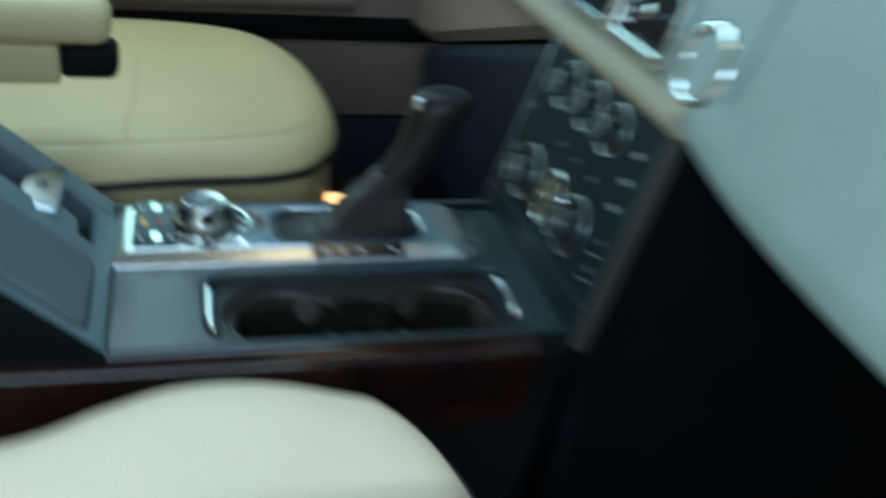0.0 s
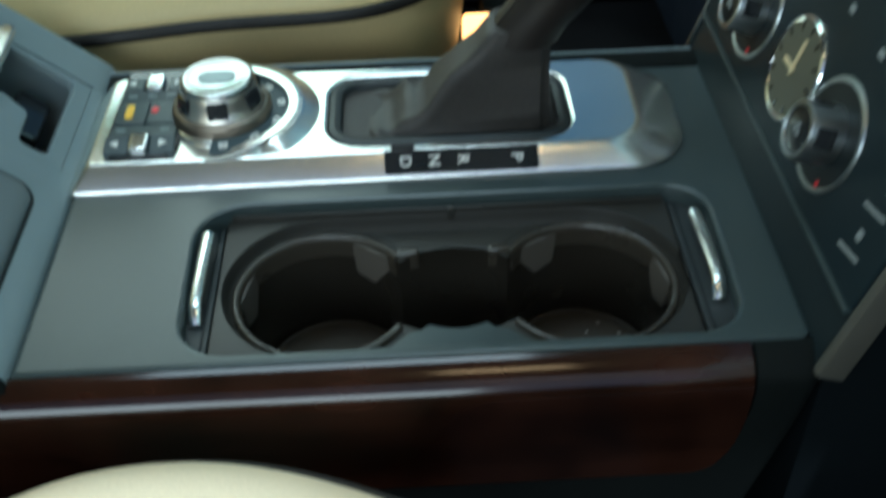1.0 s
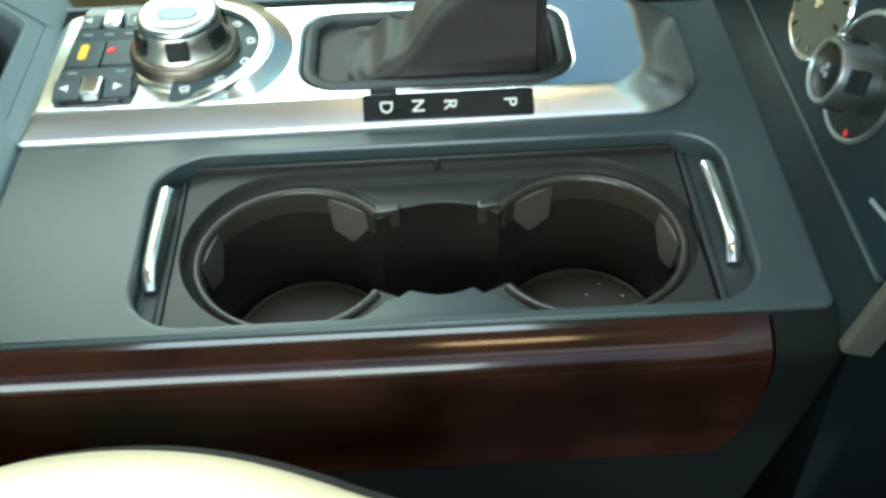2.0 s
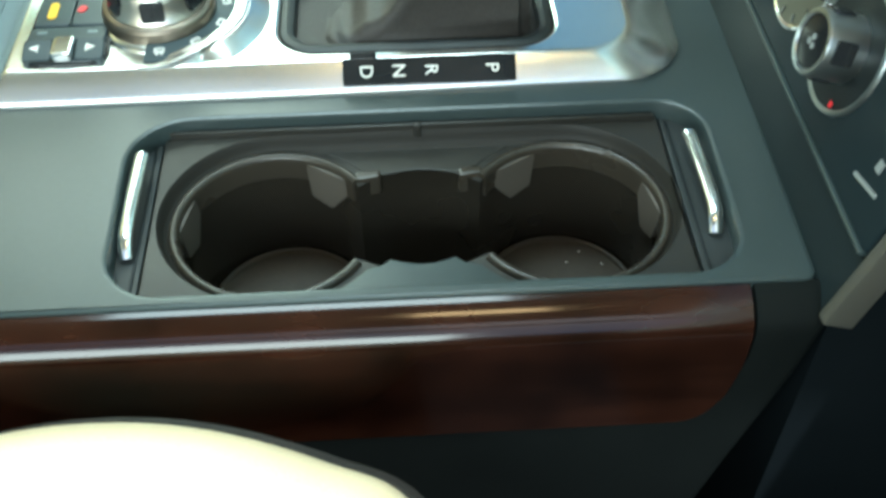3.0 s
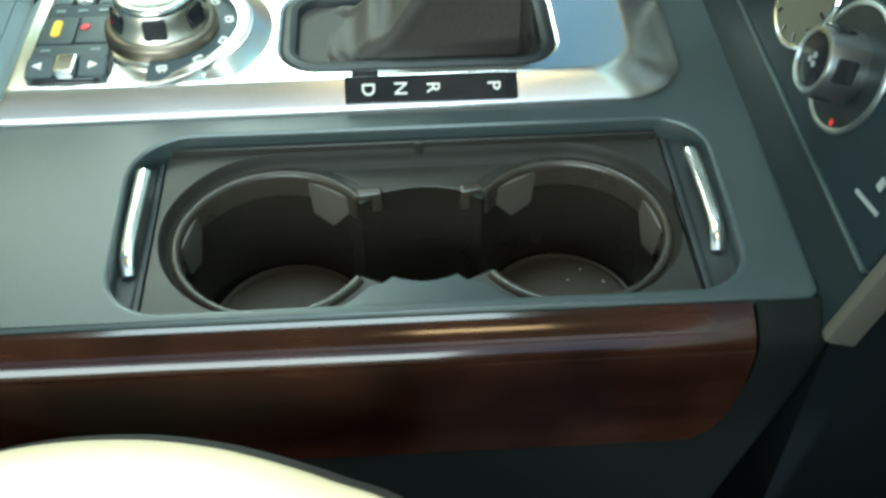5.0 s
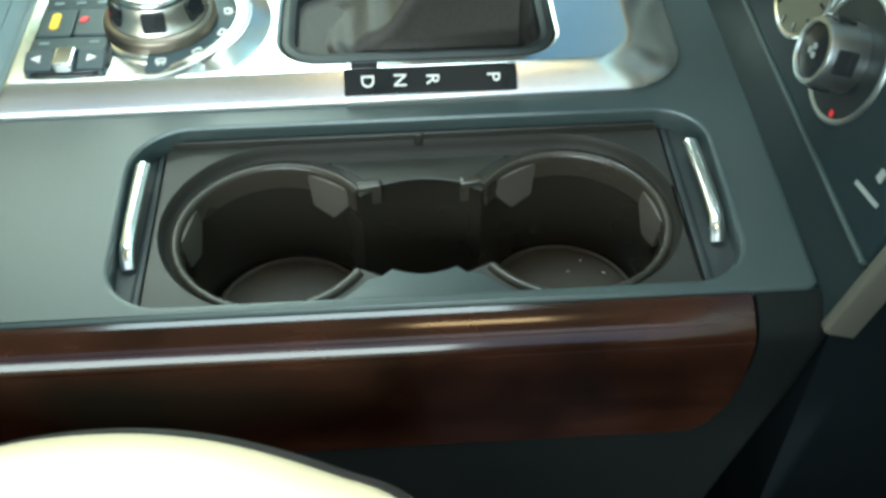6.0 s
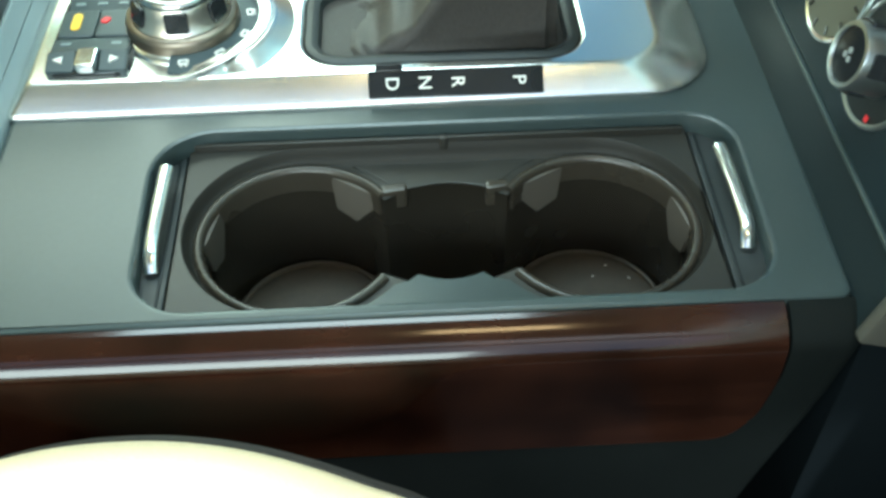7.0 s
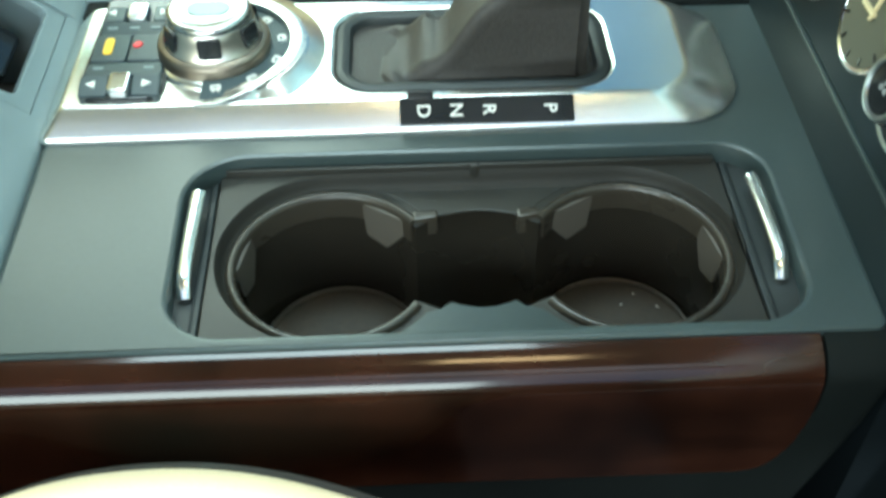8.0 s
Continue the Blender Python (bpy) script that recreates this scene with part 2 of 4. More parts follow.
def lathe(profile, n=48, m=None, cap=True):
    """Turn (radius, height) pairs round z."""
    bm = loft([[(r * math.cos(2 * math.pi * i / n), r * math.sin(2 * math.pi * i / n), z) for i in range(n)] for r, z in profile], cap, cap)
    if m is not None:
        bm.transform(m)
    return bm


def torus(r, t, n=48, k=10, m=None, squash=1.0):
    bm = bmesh.new()
    rings = []
    for j in range(k):
        a = 2 * math.pi * j / k
        rings.append([((r + t * math.cos(a)) * math.cos(2 * math.pi * i / n), (r + t * math.cos(a)) * math.sin(2 * math.pi * i / n), t * squash * math.sin(a)) for i in range(n)])
    rings.append(rings[0])
    loft(rings, False, False, True, bm)
    bmesh.ops.remove_doubles(bm, verts=bm.verts, dist=1e-6)
    if m is not None:
        bm.transform(m)
    return bm


def curve_points(pts, n=8, closed=False):
    """A smooth line through the points."""
    k = len(pts)
    out = []
    for i in range(k if closed else k - 1):
        p = [Vector(pts[(i + j) % k] if closed else pts[min(max(i + j, 0), k - 1)]) for j in (-1, 0, 1, 2)]
        for s in range(n):
            t = s / n
            out.append(0.5 * ((2 * p[1]) + (p[2] - p[0]) * t + (2 * p[0] - 5 * p[1] + 4 * p[2] - p[3]) * t * t + (3 * p[1] - p[0] - 3 * p[2] + p[3]) * t ** 3))
    if not closed:
        out.append(Vector(pts[-1]))
    return out


def tube(pts, r, k=10, closed=False, flat=1.0):
    """A round bar along the points; flat squeezes it upright."""
    rings = []
    n = len(pts)
    for i, p in enumerate(pts):
        p = Vector(p)
        a = Vector(pts[i - 1] if (i or closed) else pts[0])
        b = Vector(pts[(i + 1) % n] if (i < n - 1 or closed) else pts[-1])
        t = (b - a).normalized()
        side = t.cross(Vector((0, 0, 1)))
        side = side.normalized() if side.length > 1e-6 else Vector((1, 0, 0))
        up = side.cross(t).normalized()
        rr = r
        if not closed and i in (0, n - 1):
            rr = r * 0.55
        rings.append([p + rr * (side * math.cos(2 * math.pi * j / k) + up * flat * math.sin(2 * math.pi * j / k)) for j in range(k)])
    if closed:
        rings.append(rings[0])
        bm = loft(rings, False, False)
        bmesh.ops.remove_doubles(bm, verts=bm.verts, dist=1e-6)
        return bm
    return loft(rings)


def text(body, size, mat, name, parent, m, depth=0.0003):
    cu = bpy.data.curves.new(name, "FONT")
    cu.body, cu.size, cu.extrude, cu.align_x, cu.align_y = body, size, depth, "CENTER", "CENTER"
    tmp = new(name, cu)
    bpy.context.view_layer.update()
    me = bpy.data.meshes.new_from_object(tmp.evaluated_get(bpy.context.evaluated_depsgraph_get()))
    bpy.data.objects.remove(tmp)
    me.name = name
    me.materials.clear()
    me.materials.append(mat)
    me.transform(m)
    ob = new(name, me)
    ob.parent = parent
    return ob


def axes(x, y, z, at):
    """A pose from three axes and a place."""
    return Matrix(((x[0], y[0], z[0], at[0]), (x[1], y[1], z[1], at[1]), (x[2], y[2], z[2], at[2]), (0, 0, 0, 1)))


def wall_with_opening(name, axis, at, thick, u0, u1, z0, z1, hole, mat, label):
    """A wall across axis, with an opening (u0, u1, z0, z1, corner radius)."""
    outer = rect(u0, u1, z0, z1, 0.0)
    bm = plate_with_hole(outer, rect(*hole), 0, thick, 0.004)
    if axis == "y":
        bm.transform(axes((1, 0, 0), (0, 0, 1), (0, -1, 0), (0, at, 0)))
    else:
        bm.transform(axes((0, 1, 0), (0, 0, 1), (1, 0, 0), (at, 0, 0)))
    return tagged(part(name, bm, mat), label, "wall", kind="structure")


# ---- the cabin shell ----
FLOOR_Z, ROOF_Z = -0.32, 0.84
Y_MID = 0.065
tagged(part("floor", box(-1.2, 1.3, -0.80, 0.93, FLOOR_Z - 0.04, FLOOR_Z, 0.004), CARPET), "dark charcoal carpet on the cabin floor", "floor", kind="structure")
# Unseen roof, its hole added to light the console from above
tagged(part("ceiling", plate_with_hole(rect(-1.2, 0.36, -0.610, 0.93, 0.0), rect(-0.40, 0.14, 0.09, 0.39, 0.03), ROOF_Z, ROOF_Z + 0.05, 0.004), HEADLINER), "pale cloth headliner of the car roof with an added glazed opening for light", "ceiling", kind="structure")
wall_with_opening("wall_driver_side", "y", 0.92, 0.07, -1.2, 1.3, FLOOR_Z + 0.002, ROOF_Z - 0.002, (-0.94, 0.42, 0.32, 0.80, 0.04), PILLAR, "pale pillar trim round the driver's side window")
# The roof stops short here: an added gap that lets sun onto the seat
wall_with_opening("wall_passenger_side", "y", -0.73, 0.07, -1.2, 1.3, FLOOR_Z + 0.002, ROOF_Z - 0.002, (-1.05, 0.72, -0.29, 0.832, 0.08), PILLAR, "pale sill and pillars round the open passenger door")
tagged(part("wall_front", box(1.22, 1.29, -0.72, 0.84, FLOOR_Z + 0.002, 0.42, 0.004), PILLAR), "bulkhead under the sloping windscreen", "wall", kind="structure")
wall_with_opening("wall_rear", "x", -1.19, 0.07, -0.72, 0.84, FLOOR_Z + 0.002, ROOF_Z - 0.002, (-0.50, 0.62, 0.40, 0.72, 0.05), PILLAR, "rear of the cabin with its window opening")
# window_4 is an unseen pane, added over the roof hole to stop direct sun
for nm, bm in (("window_1", box(-0.95, 0.43, 0.885, 0.889, 0.31, 0.81)), ("window_2", loft([[(x, y, z) for x, z in ((0.362, 0.862), (1.225, 0.424), (1.222, 0.420), (0.362, 0.857))] for y in (-0.72, 0.84)])), ("window_3", box(-1.157, -1.153, -0.51, 0.63, 0.39, 0.73)), ("window_4", box(-0.41, 0.15, 0.08, 0.40, 0.881, 0.885))):
    w = tagged(part(nm, bm, GLASS), "clear pane of car window glass", "window", kind="structure")
    w.visible_shadow = nm == "window_4"
tagged(part("ground", box(-60, 60, -60, 60, -1.05, -1.0), GROUND), "grey asphalt ground outside the car", "ground", kind="structure")
# Unseen wall, added to keep low sky reflections off the wood and side
tagged(part("wall_added_outside", box(-1.4, 1.5, -1.38, -1.30, -0.999, 0.55, 0.01), ADDED_WALL), "plain grey wall added beyond the open door to darken reflections", "wall", kind="structure")


# ---- centre console ----
TRAY_LOOP = rounded([(-0.1225, -0.0497, 0.022), (0.1265, -0.0497, 0.022), (0.1285, 0.0522, 0.021), (-0.1240, 0.0522, 0.026)], 10)


SECTION = [(-0.0574, -0.0008), (-0.0600, -0.0013), (-0.0630, -0.0025), (-0.0660, -0.0042), (-0.0688, -0.0063), (-0.0710, -0.0086), (-0.0723, -0.0108),
           (-0.0730, -0.0133), (-0.0733, -0.0165), (-0.0735, -0.0400), (-0.0730, -0.0560)]
SECTION = SECTION[:1] + [(v.x, v.y) for v in curve_points([(y, z, 0) for y, z in SECTION[:9]], 3)][1:] + SECTION[9:]


def wood_ring(x, drop):
    """Section of the wooden side trim at x: out from the deck edge, over a soft ridge and down."""
    low = -0.0712 + drop
    ring = [(x, y, max(z, low + 0.0004 * i)) for i, (y, z) in enumerate(reversed(SECTION))][::-1]
    ring += [(x, -0.0724, low), (x, -0.0575, low)]
    return ring


def along(z, pairs):
    """Value at height z on a falling line of (z, value) pairs."""
    for (za, a), (zb, b) in zip(pairs, pairs[1:]):
        if z >= zb:
            return a + (b - a) * (za - z) / (za - zb)
    return pairs[-1][1]


def side_rings():
    """The moulded side, ring by ring from its top edge down to the floor."""
    face = [(z, y + 0.0012) for y, z in SECTION] + [(-0.10, -0.0700), (-0.31, -0.0660)]
    front = [(0.0, 0.1545), (-0.014, 0.1540), (-0.040, 0.1495), (-0.150, 0.1270), (-0.31, 0.0600)]
    back = [(0.0, 0.1262), (-0.028, 0.1262), (-0.040, 0.1235), (-0.052, 0.1170), (-0.062, 0.1060), (-0.0700, 0.0880), (-0.0732, 0.0700), (-0.0735, -0.62), (-0.31, -0.62)]
    rings = []
    for z in (-0.0014, -0.0026, -0.0042, -0.0063, -0.0086, -0.0108, -0.0133, -0.0165, -0.028, -0.034, -0.040, -0.046, -0.052, -0.057, -0.062, -0.066, -0.070, -0.0732, -0.0735, -0.10, -0.15, -0.20, -0.31):
        yn, xf, xb = along(z, face), along(z, front), along(z, back)
        rings.append([(xb, -0.0560, z), (xb, yn, z), (xf - 0.0060, yn, z), (xf - 0.0026, yn + 0.0008, z), (xf - 0.0008, yn + 0.0028, z), (xf, yn + 0.0070, z), (xf, -0.0560 + 0.0700 * (z < -0.014), z)])
    return rings


def build_console():
    c = thing("centre_console", "dark grey centre console with wooden side trim between the seats", "console")
    outer = rounded([(-0.1915, -0.0570, 0.002), (0.1520, -0.0570, 0.006), (0.1560, 0.1790, 0.012), (-0.1915, 0.1790, 0.004)])
    part("deck", plate_with_hole(outer, TRAY_LOOP, -0.012, 0.0, 0.0022), DECK, c)
    # wooden trim with a rounded forward lower corner
    rings = [wood_ring(-0.36 + 0.02 * i, 0) for i in range(24)]
    for k in range(1, 11):
        a = radians(9 * k)
        rings.append(wood_ring(0.100 + 0.0245 * math.sin(a), 0.049 * (1 - math.cos(a)) ** 1.4))
    part("wood_trim", loft(rings), WOOD, c, "glossy dark mahogany trim strip", smooth=50)
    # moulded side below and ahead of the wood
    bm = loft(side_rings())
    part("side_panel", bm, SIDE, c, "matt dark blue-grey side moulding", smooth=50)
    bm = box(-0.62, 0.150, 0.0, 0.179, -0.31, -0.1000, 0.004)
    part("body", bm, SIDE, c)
    part("far_rail", box(-0.1930, 0.160, 0.1625, 0.1800, -0.10, 0.0022, 0.003, 3), SIDE, c)
    part("far_lip", box(-0.1930, 0.152, 0.1770, 0.1790, 0.0010, 0.0036, 0.0006), TRIM, c)
    return c


build_console()


# ---- cup holder ----
def mid_edges():
    near = [(-0.0164, -0.0262), (-0.0124, -0.0225), (-0.0080, -0.0244), (-0.0030, -0.0258), (0.0010, -0.0262), (0.0060, -0.0257), (0.0105, -0.0243), (0.0142, -0.0225), (0.0179, -0.0262)]
    far = [(0.0177, 0.0277), (0.0138, 0.0287), (0.0080, 0.0300), (0.0015, 0.0305), (-0.0050, 0.0300), (-0.0108, 0.0287), (-0.0162, 0.0277)]
    return near, far


CUPS = ((-0.0612, 34, 326), (0.0636, -146, 146))


def hole_loop(r):
    near, far = mid_edges()
    return circle(CUPS[0][0], 0.0, r, 44, 31, 329, False) + near + circle(CUPS[1][0], 0.0, r, 44, -149, 149, False) + far


def ring_arc(cx, a0, a1, prof, n=56):
    """A section of (radius, z) pairs swept round a cup's centre."""
    rings = []
    for i in range(n + 1):
        a = radians(a0 + (a1 - a0) * i / n)
        rings.append([(cx + r * math.cos(a), r * math.sin(a), z) for r, z in prof])
    return loft(rings)


def build_cup_holder():
    h = thing("cup_holder", "black twin cup holder tray set in the console deck", "cup holder")
    # upper tray level with a stadium-shaped recess stepping down to the cup floor level
    def stadium(r):
        return circle(0.0622, 0.0, r, 32, -90, 90, False) + circle(-0.0604, 0.0, r, 32, 90, 270, False)

    outer = rect(-0.1112, 0.1108, -0.0560, 0.0570, 0.002, 2)
    part("tray", plate_with_hole(outer, stadium(0.0484), -0.021, -0.0085, 0.0006), TRAY, h)
    steps = [(0.0488, -0.0084), (0.0482, -0.0092), (0.0475, -0.0118), (0.0467, -0.0140), (0.0458, -0.0154), (0.0440, -0.0160)]
    part("step", loft([lift(stadium(r), z) for r, z in steps], False, False), DULL, h, smooth=70)
    part("ledge", plate_with_hole(stadium(0.0470), hole_loop(0.0415), -0.0215, -0.0160, 0.0003), TRAY, h)
    # raised bridges between the cups, beyond and before the slot
    for sg in (1, -1):
        edge = mid_edges()[1 if sg > 0 else 0]
        edge = edge if sg > 0 else edge[::-1]
        arc_r = circle(CUPS[1][0], 0.0, 0.0482, 10, 144, 116, False)
        arc_l = circle(CUPS[0][0], 0.0, 0.0482, 10, 64, 36, False)
        lp = [(x, sg * abs(y)) for x, y in arc_l] + [(x, y) for x, y in edge[::-1]] + [(x, sg * abs(y)) for x, y in arc_r]
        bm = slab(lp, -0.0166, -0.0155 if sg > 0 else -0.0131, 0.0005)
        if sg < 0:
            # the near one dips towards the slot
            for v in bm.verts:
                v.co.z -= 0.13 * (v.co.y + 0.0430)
        # Near bridge wears the paler deck plastic: window sheen put into the colour
        part("bridge", bm, TRAY if sg > 0 else DECK, h, "" if sg > 0 else "near bridge, greyed for window sheen")
        if sg > 0:
            # blunt ends of the cup lips where they open into the slot
            for x0, x1 in ((-0.0268, -0.0156), (0.0188, 0.0292)):
                lp = rounded([(x0, 0.0232, 0.0012), (x1, 0.0250, 0.0016), (x1, 0.0300, 0.0016), (x0, 0.0290, 0.0012)], 3)
                part("lip_end", slab(lp, -0.0240, -0.0136, 0.0012), RIM, h)
    # the well: wall of both cups and the slot between them
    hole = inset(hole_loop(0.0414), 0.0006)
    rings = [lift(hole, -0.0158), lift(hole, -0.0250), lift(inset(hole, 0.0010), -0.050), lift(inset(hole, 0.0018), -0.084)]
    part("well", loft(rings, False, True), CUP, h, "glossy black inner cup wall")
    for cx, a0, a1 in CUPS:
        part("lip", ring_arc(cx, a0, a1, [(0.0398, -0.0260), (0.0400, -0.0160), (0.0405, -0.0145), (0.0415, -0.0136), (0.0427, -0.0135), (0.0438, -0.0141), (0.0445, -0.0153), (0.0448, -0.0168), (0.0448, -0.0260)]), RIM, h, smooth=70)
        m = part("cup_mat", lathe([(0.0005, -0.0760), (0.0372, -0.0760), (0.0372, -0.0724), (0.0362, -0.0714), (0.0350, -0.0720), (0.0345, -0.0732), (0.0005, -0.0732)], 48), MAT, h, "dusty brown-black rubber mat")
        m.location = (cx + 0.001, 0.002, 0.0)
        for a in ((57, 167) if cx < 0 else (119, 12)):
            flip = 1 if cx < 0 else -1
            ca, sa = math.cos(radians(a)), math.sin(radians(a))
            pose_m = axes((sa * flip, -ca * flip, 0), (ca * 0.06, sa * 0.06, 1), (-ca, -sa, 0), (cx + ca * 0.0388, sa * 0.0388, -0.027))
            lp = rounded([(-0.0085, -0.0075, 0.002), (0.0025, -0.0105, 0.002), (0.0112, 0.0010, 0.003), (0.0105, 0.0100, 0.001), (-0.0110, 0.0100, 0.001)], 3)
            part("grip_tab", slab(lp, -0.003, 0.0008, 0.0003, pose_m), TAB, h, "dark rubber gripping tab")
    # end caps with the chrome pulls
    for s in (-1, 1):
        lp = rounded([(s * 0.1122, -0.0530, 0.0), (s * 0.1310, -0.0530, 0.020), (s * 0.1310, 0.0555, 0.020), (s * 0.1122, 0.0555, 0.0)], 5)
        cap = part("end_cap", slab(lp, -0.020, -0.0100, 0.0008), BEZEL, h)
        dx = 0.0005 if s < 0 else 0.0022
        bow = 0.0 if s < 0 else 0.0006
        line = curve_points([(s * 0.1184 + dx, 0.0318, -0.0030), (s * 0.1184 + dx, 0.0306, -0.0014), (s * 0.1185 + dx, 0.0285, -0.0008), (s * 0.1190 + dx + bow, 0.0050, -0.0016), (s * 0.1193 + dx + bow, -0.0120, -0.0030), (s * 0.1192 + dx, -0.0180, -0.0048), (s * 0.1188 + dx, -0.0232, -0.0090)], 6)
        part("pull", tube(line, 0.0031, 14, False, 0.62), PULL, cap, "polished chrome pull bar")
        part("groove", box(s * 0.1150 - 0.0006, s * 0.1150 + 0.0006, -0.047, 0.049, -0.012, -0.0094, 0.0002), RECESS, cap)
    # shutter rails along the far side
    part("rail", box(-0.1090, 0.1090, 0.0488, 0.0510, -0.018, -0.0052, 0.0007), TRAY, h)
    part("stop", box(-0.0004, 0.0036, 0.0474, 0.0510, -0.012, -0.0046, 0.0010), TRAY, h)


build_cup_holder()


def build_crumbs():
    rng = random.Random(4)
    bm = bmesh.new()
    spots = [(0.078, 0.0285, -0.0728), (0.071, 0.022, -0.0728), (0.088, 0.020, -0.0728), (0.024, 0.0465, -0.0160), (0.1090, 0.045, -0.0090), (-0.031, 0.018, -0.0728)]
    for x, y, z in spots:
        m = pose(x, y, z, rng.uniform(-20, 20), 0, rng.uniform(0, 180)) @ Matrix.Diagonal((rng.uniform(0.5, 1.6), 0.45, 0.4, 1))
        bmesh.ops.create_icosphere(bm, subdivisions=1, radius=0.0008, matrix=m)
    tagged(part("crumbs", bm, WHITE), "tiny pale crumbs lying in the cup holder", "crumbs", kind="stuff")


build_crumbs()


# ---- aluminium control plate ----
PLATE_TOP = 0.0120


def build_plate():
    p = thing("control_plate", "brushed aluminium plate on the console round the gear lever", "trim plate")
    low = rounded([(-0.1935, 0.0645, 0.004), (0.1280, 0.0662, 0.032), (0.1300, 0.1600, 0.022), (-0.1920, 0.1600, 0.004)], 20)
    top = rounded([(-0.1830, 0.0765, 0.003), (0.1030, 0.0768, 0.024), (0.1045, 0.1550, 0.016), (-0.1815, 0.1550, 0.003)], 20)
    n = len(low)

    def mix(t):
        return [(a[0] + (b[0] - a[0]) * t, a[1] + (b[1] - a[1]) * t) for a, b in zip(low, top)]

    gate = rect(-0.0625, 0.0705, 0.0805, 0.1500, 0.020, 8)
    bm = bmesh.new()
    levels = [(low, 0.0002), (low, 0.0014), (mix(0.04), 0.0022), (mix(0.14), 0.0034), (mix(0.30), 0.0052), (mix(0.46), 0.0070), (mix(0.62), 0.0087), (mix(0.78), 0.0103), (mix(0.90), 0.0114), (mix(1.0), PLATE_TOP), (inset(top, 0.0012), PLATE_TOP)]
    vs = [[bm.verts.new((x, y, z)) for x, y in lp] for lp, z in levels]
    for a, b in zip(vs, vs[1:]):
        for i in range(n):
            j = (i + 1) % n
            bm.faces.new((a[i], a[j], b[j], b[i]))
    gl = [[bm.verts.new((x, y, z)) for x, y in lp] for lp, z in ((inset(gate, -0.0006), PLATE_TOP), (gate, PLATE_TOP), (inset(gate, 0.0012), PLATE_TOP - 0.0008), (inset(gate, 0.0016), 0.0006))]
    for a, b in zip(gl, gl[1:]):
        for i in range(len(gate)):
            j = (i + 1) % len(gate)
            bm.faces.new((a[i], a[j], b[j], b[i]))
    es = [bm.edges.get((lp[i], lp[(i + 1) % len(lp)])) for lp in (vs[-1], gl[0]) for i in range(len(lp))]
    bmesh.ops.triangle_fill(bm, use_beauty=True, use_dissolve=False, edges=es)
    part("plate", bm, ALU, p, smooth=40)


build_plate()


def build_indicator():
    g = thing("gear_indicator", "black gear position strip with pale letters on the aluminium plate", "gear indicator")
    # the strip lies on the near slope of the plate
    m = axes((0, -0.72, -0.694), (1, 0, 0), (0, -0.694, 0.72), (0.0085, 0.0709, 0.0076))
    lp = rect(-0.0066, 0.0060, -0.0395, 0.0395, 0.0008, 2)
    part("strip", slab(lp, -0.0015, 0.0012, 0.0004, m), GLOSS, g)
    part("pointer", slab(rect(-0.0092, -0.0062, -0.0360, -0.0240, 0.0006, 2), -0.001, 0.0016, 0.0003, m), GLOSS, g)
    for ch, u in (("D", -0.0290), ("N", -0.0143), ("R", 0.0006), ("P", 0.0283)):
        text(ch, 0.0084, WHITE, "letter", g, m @ Matrix.Translation((-0.0004, u, 0.0014)))


build_indicator()


